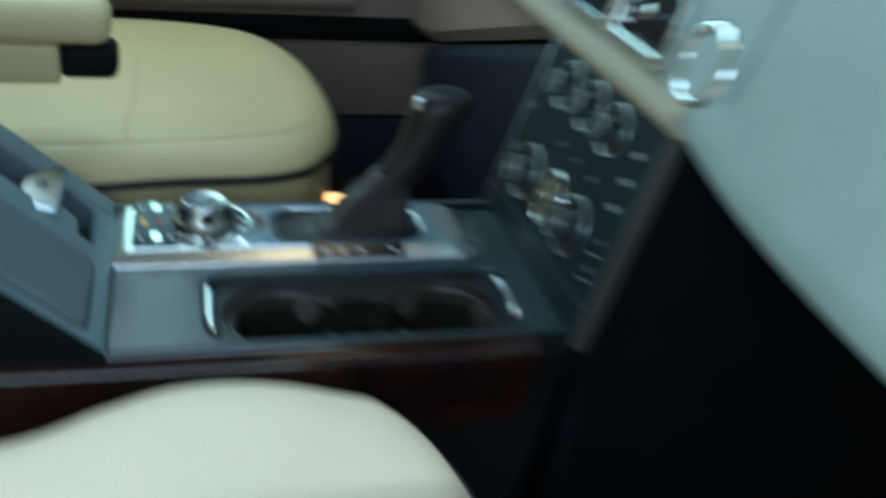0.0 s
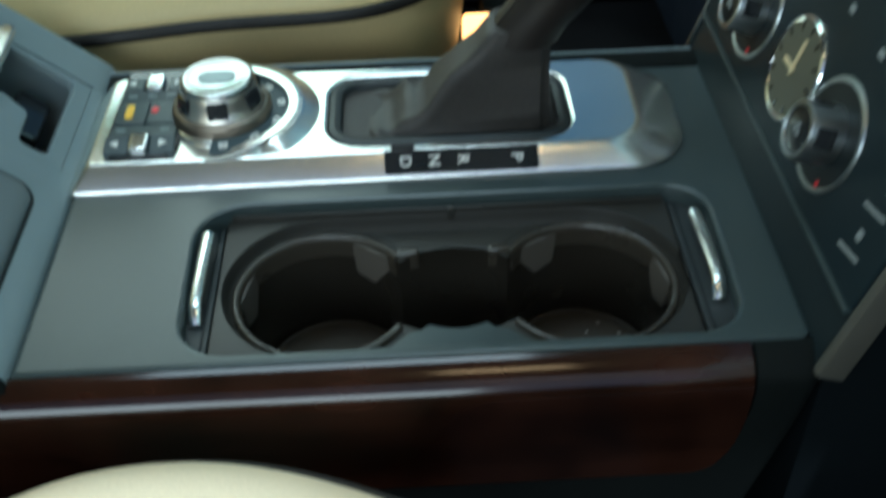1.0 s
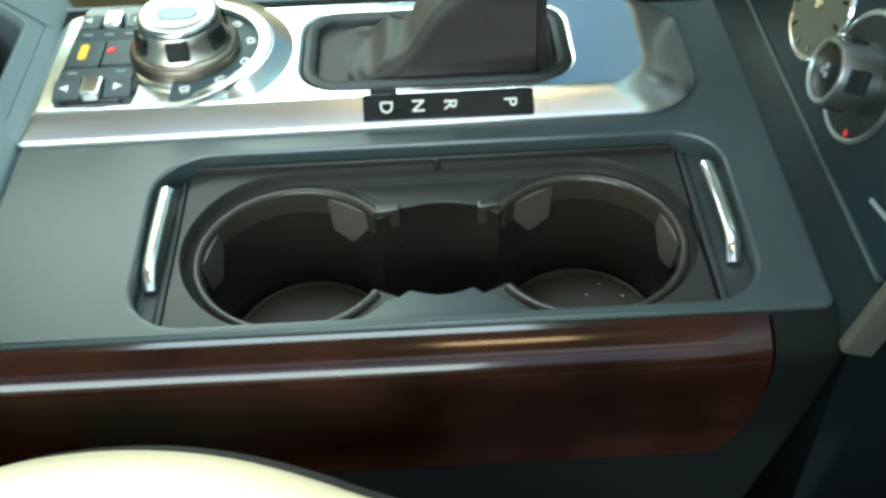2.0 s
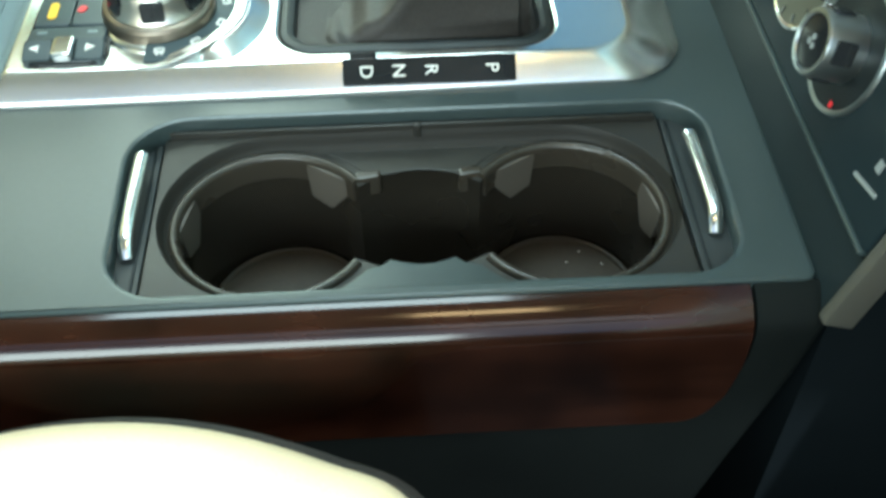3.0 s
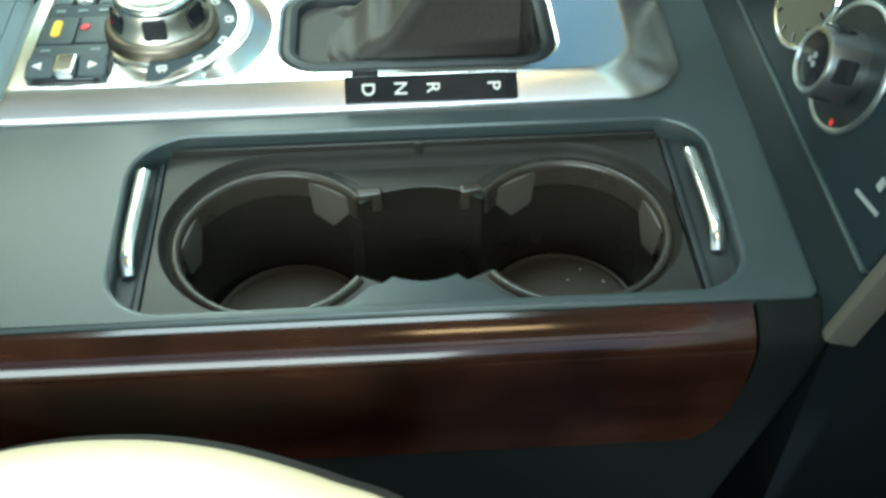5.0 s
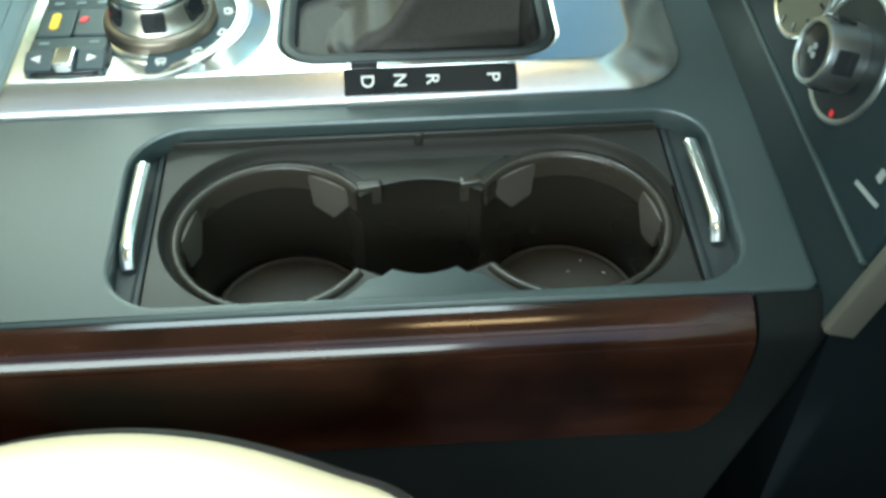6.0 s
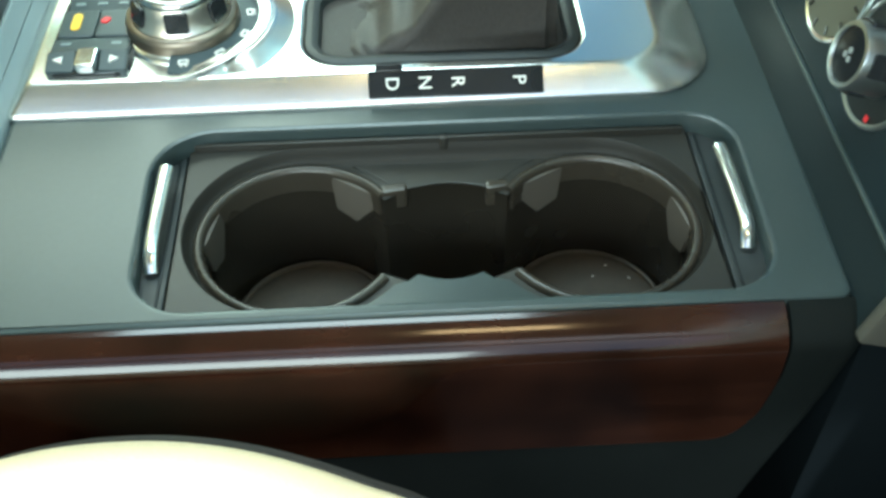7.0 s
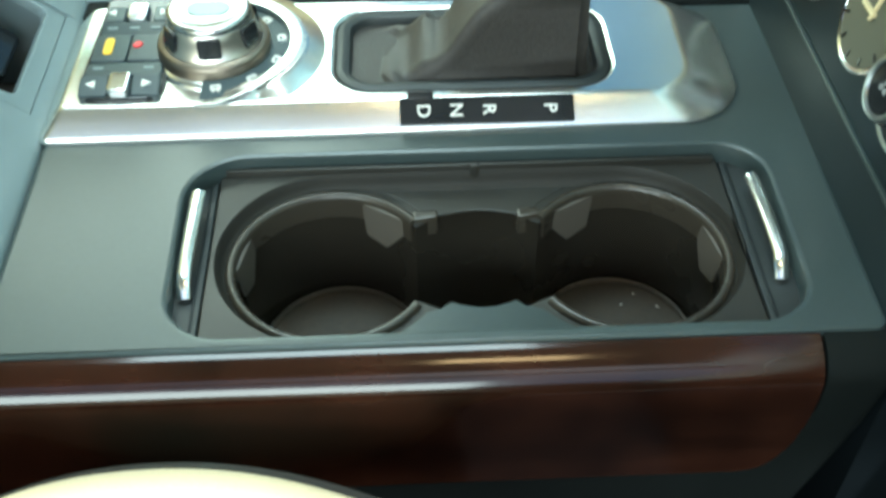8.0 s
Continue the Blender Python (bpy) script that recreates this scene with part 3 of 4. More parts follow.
def build_switches():
    s = thing("switch_pack", "black switch pack with amber and red marks on the aluminium plate", "switch panel")
    lp = rounded([(-0.1770, 0.0785, 0.009), (-0.1375, 0.0790, 0.009), (-0.1390, 0.1600, 0.004), (-0.1750, 0.1610, 0.004)], 4)
    part("housing", slab(lp, 0.0110, 0.0142, 0.0010), GLOSS, s)

    def key(x0, x1, y0, y1, z, tilt=0.0):
        mid = (y0 + y1) / 2
        m = Matrix.Translation(((x0 + x1) / 2, mid, z)) @ pose(0, 0, 0, tilt, 0, 0)
        return part("button", slab(rect((x0 - x1) / 2, (x1 - x0) / 2, (y0 - y1) / 2, (y1 - y0) / 2, 0.0015, 3), -0.004, 0.0018, 0.0009, m), BUTTON, s)

    rocker = [key(-0.1755, -0.1626, 0.0800, 0.0922, 0.0147, 14), key(-0.1518, -0.1392, 0.0800, 0.0922, 0.0147, 14)]
    key(-0.1748, -0.1396, 0.0926, 0.1046, 0.0143, -6)
    wide = [key(-0.1742, -0.1577, 0.1050, 0.1258, 0.0146), key(-0.1573, -0.1400, 0.1050, 0.1258, 0.0146)]
    key(-0.1735, -0.1405, 0.1262, 0.1366, 0.0142, 8)
    far = [key(-0.1730, -0.1635, 0.1372, 0.1500, 0.0146), key(-0.1500, -0.1410, 0.1372, 0.1500, 0.0146)]
    for y0, y1 in ((0.0796, 0.0936), (0.1368, 0.1505)):
        m = Matrix.Translation((-0.1572, (y0 + y1) / 2, 0.0150))
        part("toggle", slab(rect(-0.0048, 0.0048, (y0 - y1) / 2, (y1 - y0) / 2, 0.0020, 4), -0.004, 0.0034, 0.0012, m), CHROME, s, "bright chrome toggle")
    part("mark", slab(rect(-0.1692, -0.1648, 0.1095, 0.1225, 0.0021, 4), 0.0150, 0.0170, 0.0003), AMBER, wide[0], "amber mark")
    part("mark", slab(rounded([(-0.1562, 0.1155, 0.001), (-0.1528, 0.1140, 0.0015), (-0.1510, 0.1182, 0.001), (-0.1545, 0.1197, 0.0015)], 3), 0.0150, 0.0170, 0.0003), RED, wide[1], "red mark")
    for k, (cx, d) in enumerate(((-0.1700, -1), (-0.1452, 1))):
        lp = [(cx + d * 0.0022, 0.0864), (cx - d * 0.0018, 0.0886), (cx - d * 0.0018, 0.0842)]
        part("arrow", loft([lift(lp, 0.0155), lift(lp, 0.0172)]), WHITE, rocker[k], "white arrow")
        lp = [(cx + d * 0.0020, 0.1440), (cx - d * 0.0016, 0.1462), (cx - d * 0.0016, 0.1418)]
        part("arrow", loft([lift(lp, 0.0155), lift(lp, 0.0170)]), WHITE, far[k], "white arrow")
    for x, y in ((-0.1690, 0.0990), (-0.1680, 0.1312), (-0.1575, 0.1312), (-0.1475, 0.1312), (-0.1460, 0.0990)):
        part("icon", box(x - 0.0022, x + 0.0022, y - 0.0009, y + 0.0009, 0.0148, 0.0165), TRIM, s)


build_switches()


# ---- rotary selector ----
def arc_band(prof, a0, a1, n=64, fade=0.0):
    """A section swept round z from a0 to a1; fade lets it sink towards its ends."""
    rings = []
    for i in range(n + 1):
        a, e = radians(a0 + (a1 - a0) * i / n), min(i, n - i) / n
        k = 1.0 if not fade else min(1.0, e / fade)
        k = k * k * (3 - 2 * k)
        rings.append([(r * math.cos(a), r * math.sin(a), z if z < 0 else z * max(k, 0.12)) for r, z in prof])
    return loft(rings)


def build_rotary():
    r = thing("rotary_selector", "silver rotary drive selector knob in a chrome ring on the plate", "rotary knob")
    r.location = (-0.1172, 0.1150, PLATE_TOP)
    # raised boss round the ring, running out into the plate and its near slope
    flank = [(0.0396, -0.004), (0.0402, 0.0044), (0.0420, 0.0046), (0.0432, 0.0043), (0.0446, 0.0036), (0.0470, 0.0024), (0.0500, 0.0009), (0.0530, -0.0008), (0.0560, -0.0028), (0.0590, -0.0052), (0.0610, -0.0090)]
    rings = []
    for i in range(61):
        deg = -108 + 216 * i / 60
        e = max(0.0, min(1.0, (deg + 80) / 36, (104 - deg) / 30))
        sink = 0.0125 * (1 - e * e * (3 - 2 * e))
        ring = [(rr * math.cos(radians(deg)), rr * math.sin(radians(deg)) + 0.0015, z - sink) for rr, z in flank]
        rings.append([(x, max(y, -0.0475), z if y > -0.0475 else -0.0118) for x, y, z in ring])
    part("boss", loft(rings), ALU, r, "raised aluminium boss", smooth=60)
    part("ring", arc_band([(0.0352, -0.001), (0.0353, 0.0044), (0.0357, 0.0050), (0.0364, 0.0052), (0.0412, 0.0052), (0.0418, 0.0050), (0.0421, 0.0045), (0.0422, -0.001)], -98, 122, fade=0.22), ALU, r, "bright satin surround ring", smooth=32).location.y = 0.0020
    part("dial", arc_band([(0.0364, -0.001), (0.0364, 0.0016), (0.0262, 0.0036), (0.0200, 0.0036), (0.0200, -0.001)], -96, 122), DIAL, r, "black dial face with small icons", smooth=60)
    part("skirt", lathe([(0.0300, -0.001), (0.0290, 0.0010), (0.0268, 0.0026), (0.0005, 0.0028)], 64), ALU, r, smooth=50)
    part("collar", lathe([(0.0266, 0.0010), (0.0264, 0.0070), (0.0258, 0.0088), (0.0244, 0.0096), (0.0005, 0.0096)], 64), COLLAR, r, smooth=50)
    body = part("knob", lathe([(0.0214, 0.0090), (0.0230, 0.0095), (0.0232, 0.0104), (0.0226, 0.0114), (0.0215, 0.0132), (0.0204, 0.0170), (0.0197, 0.0215), (0.0190, 0.0222), (0.0005, 0.0222)], 64), KNOB, r, smooth=40)
    part("cap", lathe([(0.0194, 0.0212), (0.0196, 0.0228), (0.0190, 0.0243), (0.0181, 0.0251), (0.0170, 0.0253), (0.0158, 0.0248), (0.0090, 0.0244), (0.0005, 0.0243)], 64), CAP, body, "satin chrome cap", smooth=50)
    part("emblem", slab(rect(-0.0100, 0.0100, -0.0058, 0.0058, 0.0056, 5), 0.0238, 0.0250, 0.0004), DIM, body, "small oval emblem")
    for k in range(6):
        a = radians(-86 + 60 * k)
        n = Vector((math.cos(a), math.sin(a), 0.16)).normalized()
        x = Vector((-math.sin(a), math.cos(a), 0))
        m = axes(x, n.cross(x), n, Vector((math.cos(a), math.sin(a), 0)) * 0.0206 + Vector((0, 0, 0.0163)))
        part("notch", slab(rect(-0.0054, 0.0054, -0.0050, 0.0050, 0.0016, 4), -0.002, 0.0011, 0.0003, m), GLOSS, body, "black square inset")
    for k in range(5):
        a = radians(-84 + 32 * k)
        m = Matrix.Translation((0.0312 * math.cos(a), 0.0312 * math.sin(a), 0.0026)) @ pose(0, 0, 0, 0, 0, math.degrees(a) + 90)
        outline = plate_with_hole(rect(-0.0024, 0.0024, -0.0014, 0.0016, 0.0007, 2), rect(-0.0017, 0.0017, -0.0008, 0.0009, 0.0004, 2), -0.001, 0.0008, 0.0001)
        for bm in (outline, box(-0.0016, -0.0006, -0.0024, -0.0016, -0.001, 0.0008), box(0.0006, 0.0016, -0.0024, -0.0016, -0.001, 0.0008)):
            part("icon", bm, WHITE, r).matrix_local = m


build_rotary()


# ---- gear lever ----
def build_lever():
    g = thing("gear_lever", "black leather gear lever with a gathered boot in the aluminium plate", "gear lever")
    bez = rect(-0.0612, 0.0692, 0.0818, 0.1487, 0.0188, 8)
    part("bezel", plate_with_hole(bez, inset(bez, 0.0080), 0.0004, 0.0124, 0.0034), BEZEL, g)
    base = inset(bez, 0.0070)
    n = len(base)
    rings = []
    steps = 22
    for s in range(steps + 1):
        t = s / steps
        ring = []
        cx, cy = 0.0040 + (0.0410 - 0.0040) * t, 0.1137 + (0.1110 - 0.1137) * t
        for i, (x, y) in enumerate(base):
            a = math.atan2((y - 0.1137) / 0.024, (x - 0.004) / 0.058)
            fold = 1 + 0.15 * math.sin(math.pi * t) * (math.sin(5 * a + 2.2 * t) + 0.6 * math.sin(9 * a - 3 * t + 1) + 0.10 * math.sin(16 * a + 5 * t))
            px = cx + ((x - 0.004) * (1 - t) + 0.0170 * math.cos(a) * t) * (1 if t in (0, 1) else fold)
            py = cy + ((y - 0.1137) * (1 - t) + 0.0165 * math.sin(a) * t) * (1 if t in (0, 1) else fold)
            rise = 0.0570 * t ** 2.25
            sag = 0.002 * math.sin(math.pi * t) * max(0.0, -math.cos(a))
            wav = 0.0130 * math.sin(math.pi * t) * (noise.noise((px * 60, py * 60, t * 3)) + 0.25 * noise.noise((px * 120, py * 70, t * 4)))
            ring.append((px, py, 0.0075 + rise - sag + wav))
        rings.append(ring)
    part("boot", loft(rings, True, True), BOOT, g, "creased black leather boot", smooth=60)
    prof = [(0.056, 0.0400, 0.0185, 0.0160), (0.066, 0.0440, 0.0192, 0.0165), (0.076, 0.0510, 0.0198, 0.0172), (0.088, 0.0580, 0.0205, 0.0182), (0.102, 0.0640, 0.0222, 0.0198),
            (0.116, 0.0690, 0.0245, 0.0215), (0.127, 0.0725, 0.0265, 0.0226), (0.135, 0.0740, 0.0262, 0.0222), (0.141, 0.0742, 0.0232, 0.0198), (0.1450, 0.0735, 0.0175, 0.0150), (0.1470, 0.0728, 0.0090, 0.0080)]
    prof = [(z - 0.09 * (z - 0.056), cx + 0.003 + 0.05 * (z - 0.056), rx, ry) for z, cx, rx, ry in prof]
    rings = [[(cx + rx * math.cos(2 * math.pi * i / 40), 0.1105 + ry * math.sin(2 * math.pi * i / 40), z) for i in range(40)] for z, cx, rx, ry in prof]
    part("handle", loft(rings), LEVER, g, smooth=60)
    # The highlight on a dark gloss button is made as bright chrome
    part("release_button", box(0.0535, 0.0610, 0.0955, 0.1060, 0.1215, 0.1350, 0.0026, 3), CHROME, g, "small release button, chromed for its highlight")
    part("seam", tube(curve_points([(cx - rx * 0.96, 0.1105 - ry * 0.30, z) for z, cx, rx, ry in prof[:8]], 4), 0.0007, 6), PIPING, g)


build_lever()


# ---- rear storage box with its sloping front ----
SLOPE = axes((0, 1, 0), (-0.763, 0, 0.646), (0.646, 0, 0.763), (-0.1920, 0, 0.0))


def build_storage():
    s = thing("storage_box", "grey storage box with a padded lid and an open cubby", "storage box")
    prof = [(-0.1920, -0.30), (-0.1920, -0.0010), (-0.1935, 0.0022), (-0.1980, 0.0062), (-0.3300, 0.1170), (-0.3400, 0.1210), (-0.620, 0.1250), (-0.620, -0.30)]
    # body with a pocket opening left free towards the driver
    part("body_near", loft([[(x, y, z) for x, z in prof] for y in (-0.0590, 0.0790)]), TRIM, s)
    # Shade on the near side is put into a darker skin over the grey
    part("cheek", loft([[(x, y, z) for x, z in lq] for lq, y in ((prof, -0.0592), (prof, -0.0630), (inset(prof, 0.0012), -0.0642))]), SIDE, s, "near side darkened for its shade")
    part("body_far", loft([[(x, y, z) for x, z in prof] for y in (0.1600, 0.1880)]), TRIM, s)
    low = [(-0.1945, -0.30), (-0.1945, -0.0120), (-0.2010, -0.0080), (-0.2150, -0.0350), (-0.2900, -0.0350), (-0.2990, 0.0910), (-0.3300, 0.1170), (-0.3400, 0.1210), (-0.620, 0.1250), (-0.620, -0.30)]
    part("pocket", loft([[(x, y, z) for x, z in low] for y in (0.0790, 0.1600)]), POCKET, s, "dark taupe open cubby")
    sill = [(-0.1920, -0.0600), (-0.1920, -0.0010), (-0.1935, 0.0022), (-0.1985, 0.0055), (-0.1985, -0.0040), (-0.1940, -0.0100), (-0.1940, -0.0600)]
    part("sill", loft([[(x, y, z) for x, z in sill] for y in (0.0790, 0.1600)]), TRIM, s)
    # sloping frame round the cubby, its mouth stepped where a ledge reaches in
    outer = rect(0.0792, 0.1598, 0.0085, 0.1690, 0.0)
    mouth = rounded([(0.0870, 0.0180, 0.004), (0.1560, 0.0180, 0.004), (0.1560, 0.1500, 0.006), (0.1000, 0.1500, 0.006), (0.1000, 0.0600, 0.004), (0.1180, 0.0520, 0.004), (0.1120, 0.0345, 0.004), (0.0870, 0.0335, 0.004)], 4)
    bm = plate_with_hole(outer, mouth, -0.006, 0.0, 0.0012)
    bm.transform(SLOPE)
    part("cubby_frame", bm, TRIM, s)
    pad = rect(-0.0465, 0.0568, 0.0176, 0.1500, 0.010, 5)
    part("pad_gap", slab(inset(pad, -0.0024), -0.002, 0.0010, 0.0004, SLOPE), RECESS, s)
    part("pad", loft([[SLOPE @ Vector((x, y, z)) for x, y in lp] for lp, z in ((pad, -0.002), (pad, 0.0016), (inset(pad, 0.0012), 0.0030), (inset(pad, 0.004), 0.0042), (inset(pad, 0.0085), 0.0046))]), PAD, s, "soft padded panel")
    flap = rounded([(0.0858, 0.0545, 0.003), (0.1580, 0.0575, 0.005), (0.1480, 0.0690, 0.010), (0.1200, 0.0860, 0.012), (0.0840, 0.0850, 0.005)], 4)
    fm = SLOPE @ Matrix.Translation((0.118, 0.068, 0.004)) @ pose(0, 0, 0, -24, -9, 0) @ Matrix.Translation((-0.118, -0.068, 0))
    part("flap", slab(flap, -0.002, 0.0030, 0.0014, fm), PULL, s, "bright chrome flap")
    part("flap_button", lathe([(0.0050, 0.002), (0.0050, 0.0040), (0.0040, 0.0046), (0.0005, 0.0046)], 20, fm @ Matrix.Translation((0.118, 0.072, 0))), DIM, s)
    part("switch", slab(rect(0.1130, 0.1480, 0.0220, 0.0420, 0.004, 3), -0.030, -0.016, 0.002, SLOPE), GLOSS, s)


build_storage()


# ---- centre stack ----
UP = Vector((0.275, 0, 0.9614))
OUT = Vector((-0.9614, 0, 0.275))


def on_panel(y, s, out=0.0):
    return Vector((0.1530, y, 0.0)) + UP * s + OUT * out


def panel_pose(y, s, out=0.0):
    return axes((0, -1, 0), UP, OUT, on_panel(y, s, out))


def build_stack():
    st = thing("centre_stack", "dark climate control fascia with round knobs and an analogue clock", "control panel")
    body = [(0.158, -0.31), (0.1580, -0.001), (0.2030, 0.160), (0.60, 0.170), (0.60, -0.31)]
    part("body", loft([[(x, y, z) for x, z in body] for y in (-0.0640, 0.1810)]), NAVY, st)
    m0 = panel_pose(0, 0)
    part("valance", slab(rect(-0.1830, 0.0680, -0.008, 0.0228, 0.002, 2), -0.006, 0.0006, 0.0005, m0), SKIRT, st)
    part("lower_edge", slab(rect(-0.1825, 0.0665, 0.0230, 0.0250, 0.0006, 2), -0.006, 0.0034, 0.0010, m0), DECK, st, "thin lighter lower lip")
    part("fascia", slab(rounded([(-0.1825, 0.0252, 0.003), (0.0680, 0.0252, 0.003), (0.0680, 0.1720, 0.003), (-0.1735, 0.1720, 0.003)], 2), -0.006, 0.0022, 0.0012, m0), PANEL, st)
    part("far_edge", slab(rounded([(-0.1858, -0.002, 0.0008), (-0.1836, -0.002, 0.0008), (-0.1736, 0.1740, 0.0008), (-0.1758, 0.1740, 0.0008)], 2), -0.006, 0.0030, 0.0008, m0), SATIN, st, "thin chrome edge line")
    part("near_trim", slab(rect(0.0685, 0.0750, -0.0080, 0.1760, 0.002, 3), -0.010, 0.0024, 0.0020, m0), EDGE, st, "grey-beige edge strip")

    def knob(y, s, r, face_mat, icon=True, metal=None):
        d = new("dial")
        d.empty_display_size = 0.01
        d.parent = st
        d.matrix_local = panel_pose(y, s, 0.0022)
        metal = metal or SATIN
        part("ring", torus(r, 0.0014, 48, 8), metal, d, "thin chrome ring")
        part("dial_face", lathe([(r, -0.001), (r, 0.0006), (0.0005, 0.0006)], 48), RECESS, d)
        part("knob_body", lathe([(r * 0.55, 0.0), (r * 0.55, 0.0040), (r * 0.525, 0.0156), (r * 0.505, 0.0168), (r * 0.445, 0.0170), (r * 0.425, 0.0156), (0.0005, 0.0156)], 40), metal, d, "satin silver knob")
        part("knob_face", lathe([(r * 0.42, 0.0100), (r * 0.42, 0.0160), (0.0005, 0.0162)], 40), face_mat, d)
        for k in range(4):
            a = radians(20 + 90 * k)
            n = Vector((math.cos(a), math.sin(a), 0))
            x = Vector((-math.sin(a), math.cos(a), 0))
            part("inset", slab(rect(-0.0046, 0.0046, -0.0044, 0.0044, 0.001, 3), -0.002, 0.0006, 0.0003, axes(x, n.cross(x), n, n * r * 0.535 + Vector((0, 0, 0.0095)))), GLOSS, d)
        if icon:
            for k in range(3):
                a = radians(90 + 120 * k)
                part("icon", lathe([(0.0013, 0.0), (0.0013, 0.0166), (0.0005, 0.0166)], 12, Matrix.Translation((0.0019 * math.cos(a), 0.0019 * math.sin(a), 0))), LEGEND, d)
        return d

    for y, s in ((0.1222, 0.0600), (0.0078, 0.0605)):
        d = knob(y, s, 0.0250, GLOSS)
        part("mark", box(0.0098, 0.0120, -0.0202, -0.0178, 0.0, 0.0010), RED, d, "red mark")
    for y, s in ((0.1120, 0.1480), (0.0580, 0.1480), (0.0070, 0.1465)):
        knob(y, s, 0.0210, BUTTON, False)
    c = new("clock")
    c.empty_display_size = 0.01
    c.parent = st
    c.matrix_local = panel_pose(0.0610, 0.0615, 0.0022)
    c["label"] = "analogue clock with a gold-cream face"
    part("ring", torus(0.0242, 0.0016, 48, 8), CHROME, c)
    part("clock_face", lathe([(0.0240, -0.001), (0.0240, 0.0010), (0.0005, 0.0010)], 48), FACE, c)
    part("pointer", box(-0.0006, 0.0006, -0.0030, 0.0150, 0.0010, 0.0024), GOLD, c)
    part("pointer", box(-0.0100, 0.0020, -0.0008, 0.0008, 0.0010, 0.0028), GOLD, c)
    for k in range(12):
        a = radians(30 * k)
        tick = part("tick", box(-0.0006, 0.0006, 0.0185, 0.0220, 0.0010, 0.0016), GLOSS, c)
        tick.matrix_local = pose(0, 0, 0, 0, 0, 30 * k)
    # unreadable legends as plain bars
    for y, s, w, h in ((0.0783, 0.1050, 0.0042, 0.0034), (0.0421, 0.1045, 0.0042, 0.0034), (0.0057, 0.1035, 0.0046, 0.0034), (0.1648, 0.1096, 0.0050, 0.0060),
                       (0.1637, 0.0680, 0.0042, 0.0080), (-0.0480, 0.0730, 0.0034, 0.0040), (-0.0468, 0.0490, 0.0034, 0.0044)):
        part("legend", box(-w / 2, w / 2, -h / 2, h / 2, 0.001, 0.0030, m=panel_pose(y, s)), LEGEND, st)
    for s in (0.0395, 0.0612):
        part("bar", box(-0.0085, 0.0085, -0.0008, 0.0008, 0.001, 0.0030, m=panel_pose(-0.0462, s) @ pose(0, 0, 0, 0, 0, 12)), LEGEND, st, "pale switch bar")
    for s in (0.1010, 0.1230, 0.1450):
        part("key_mark", slab(rect(-0.0062, 0.0062, -0.0028, 0.0028, 0.0010, 2), 0.001, 0.0032, 0.0006, panel_pose(-0.0440, s) @ pose(0, 0, 0, 0, 0, 12)), LEGEND, st, "pale switch marking")


build_stack()


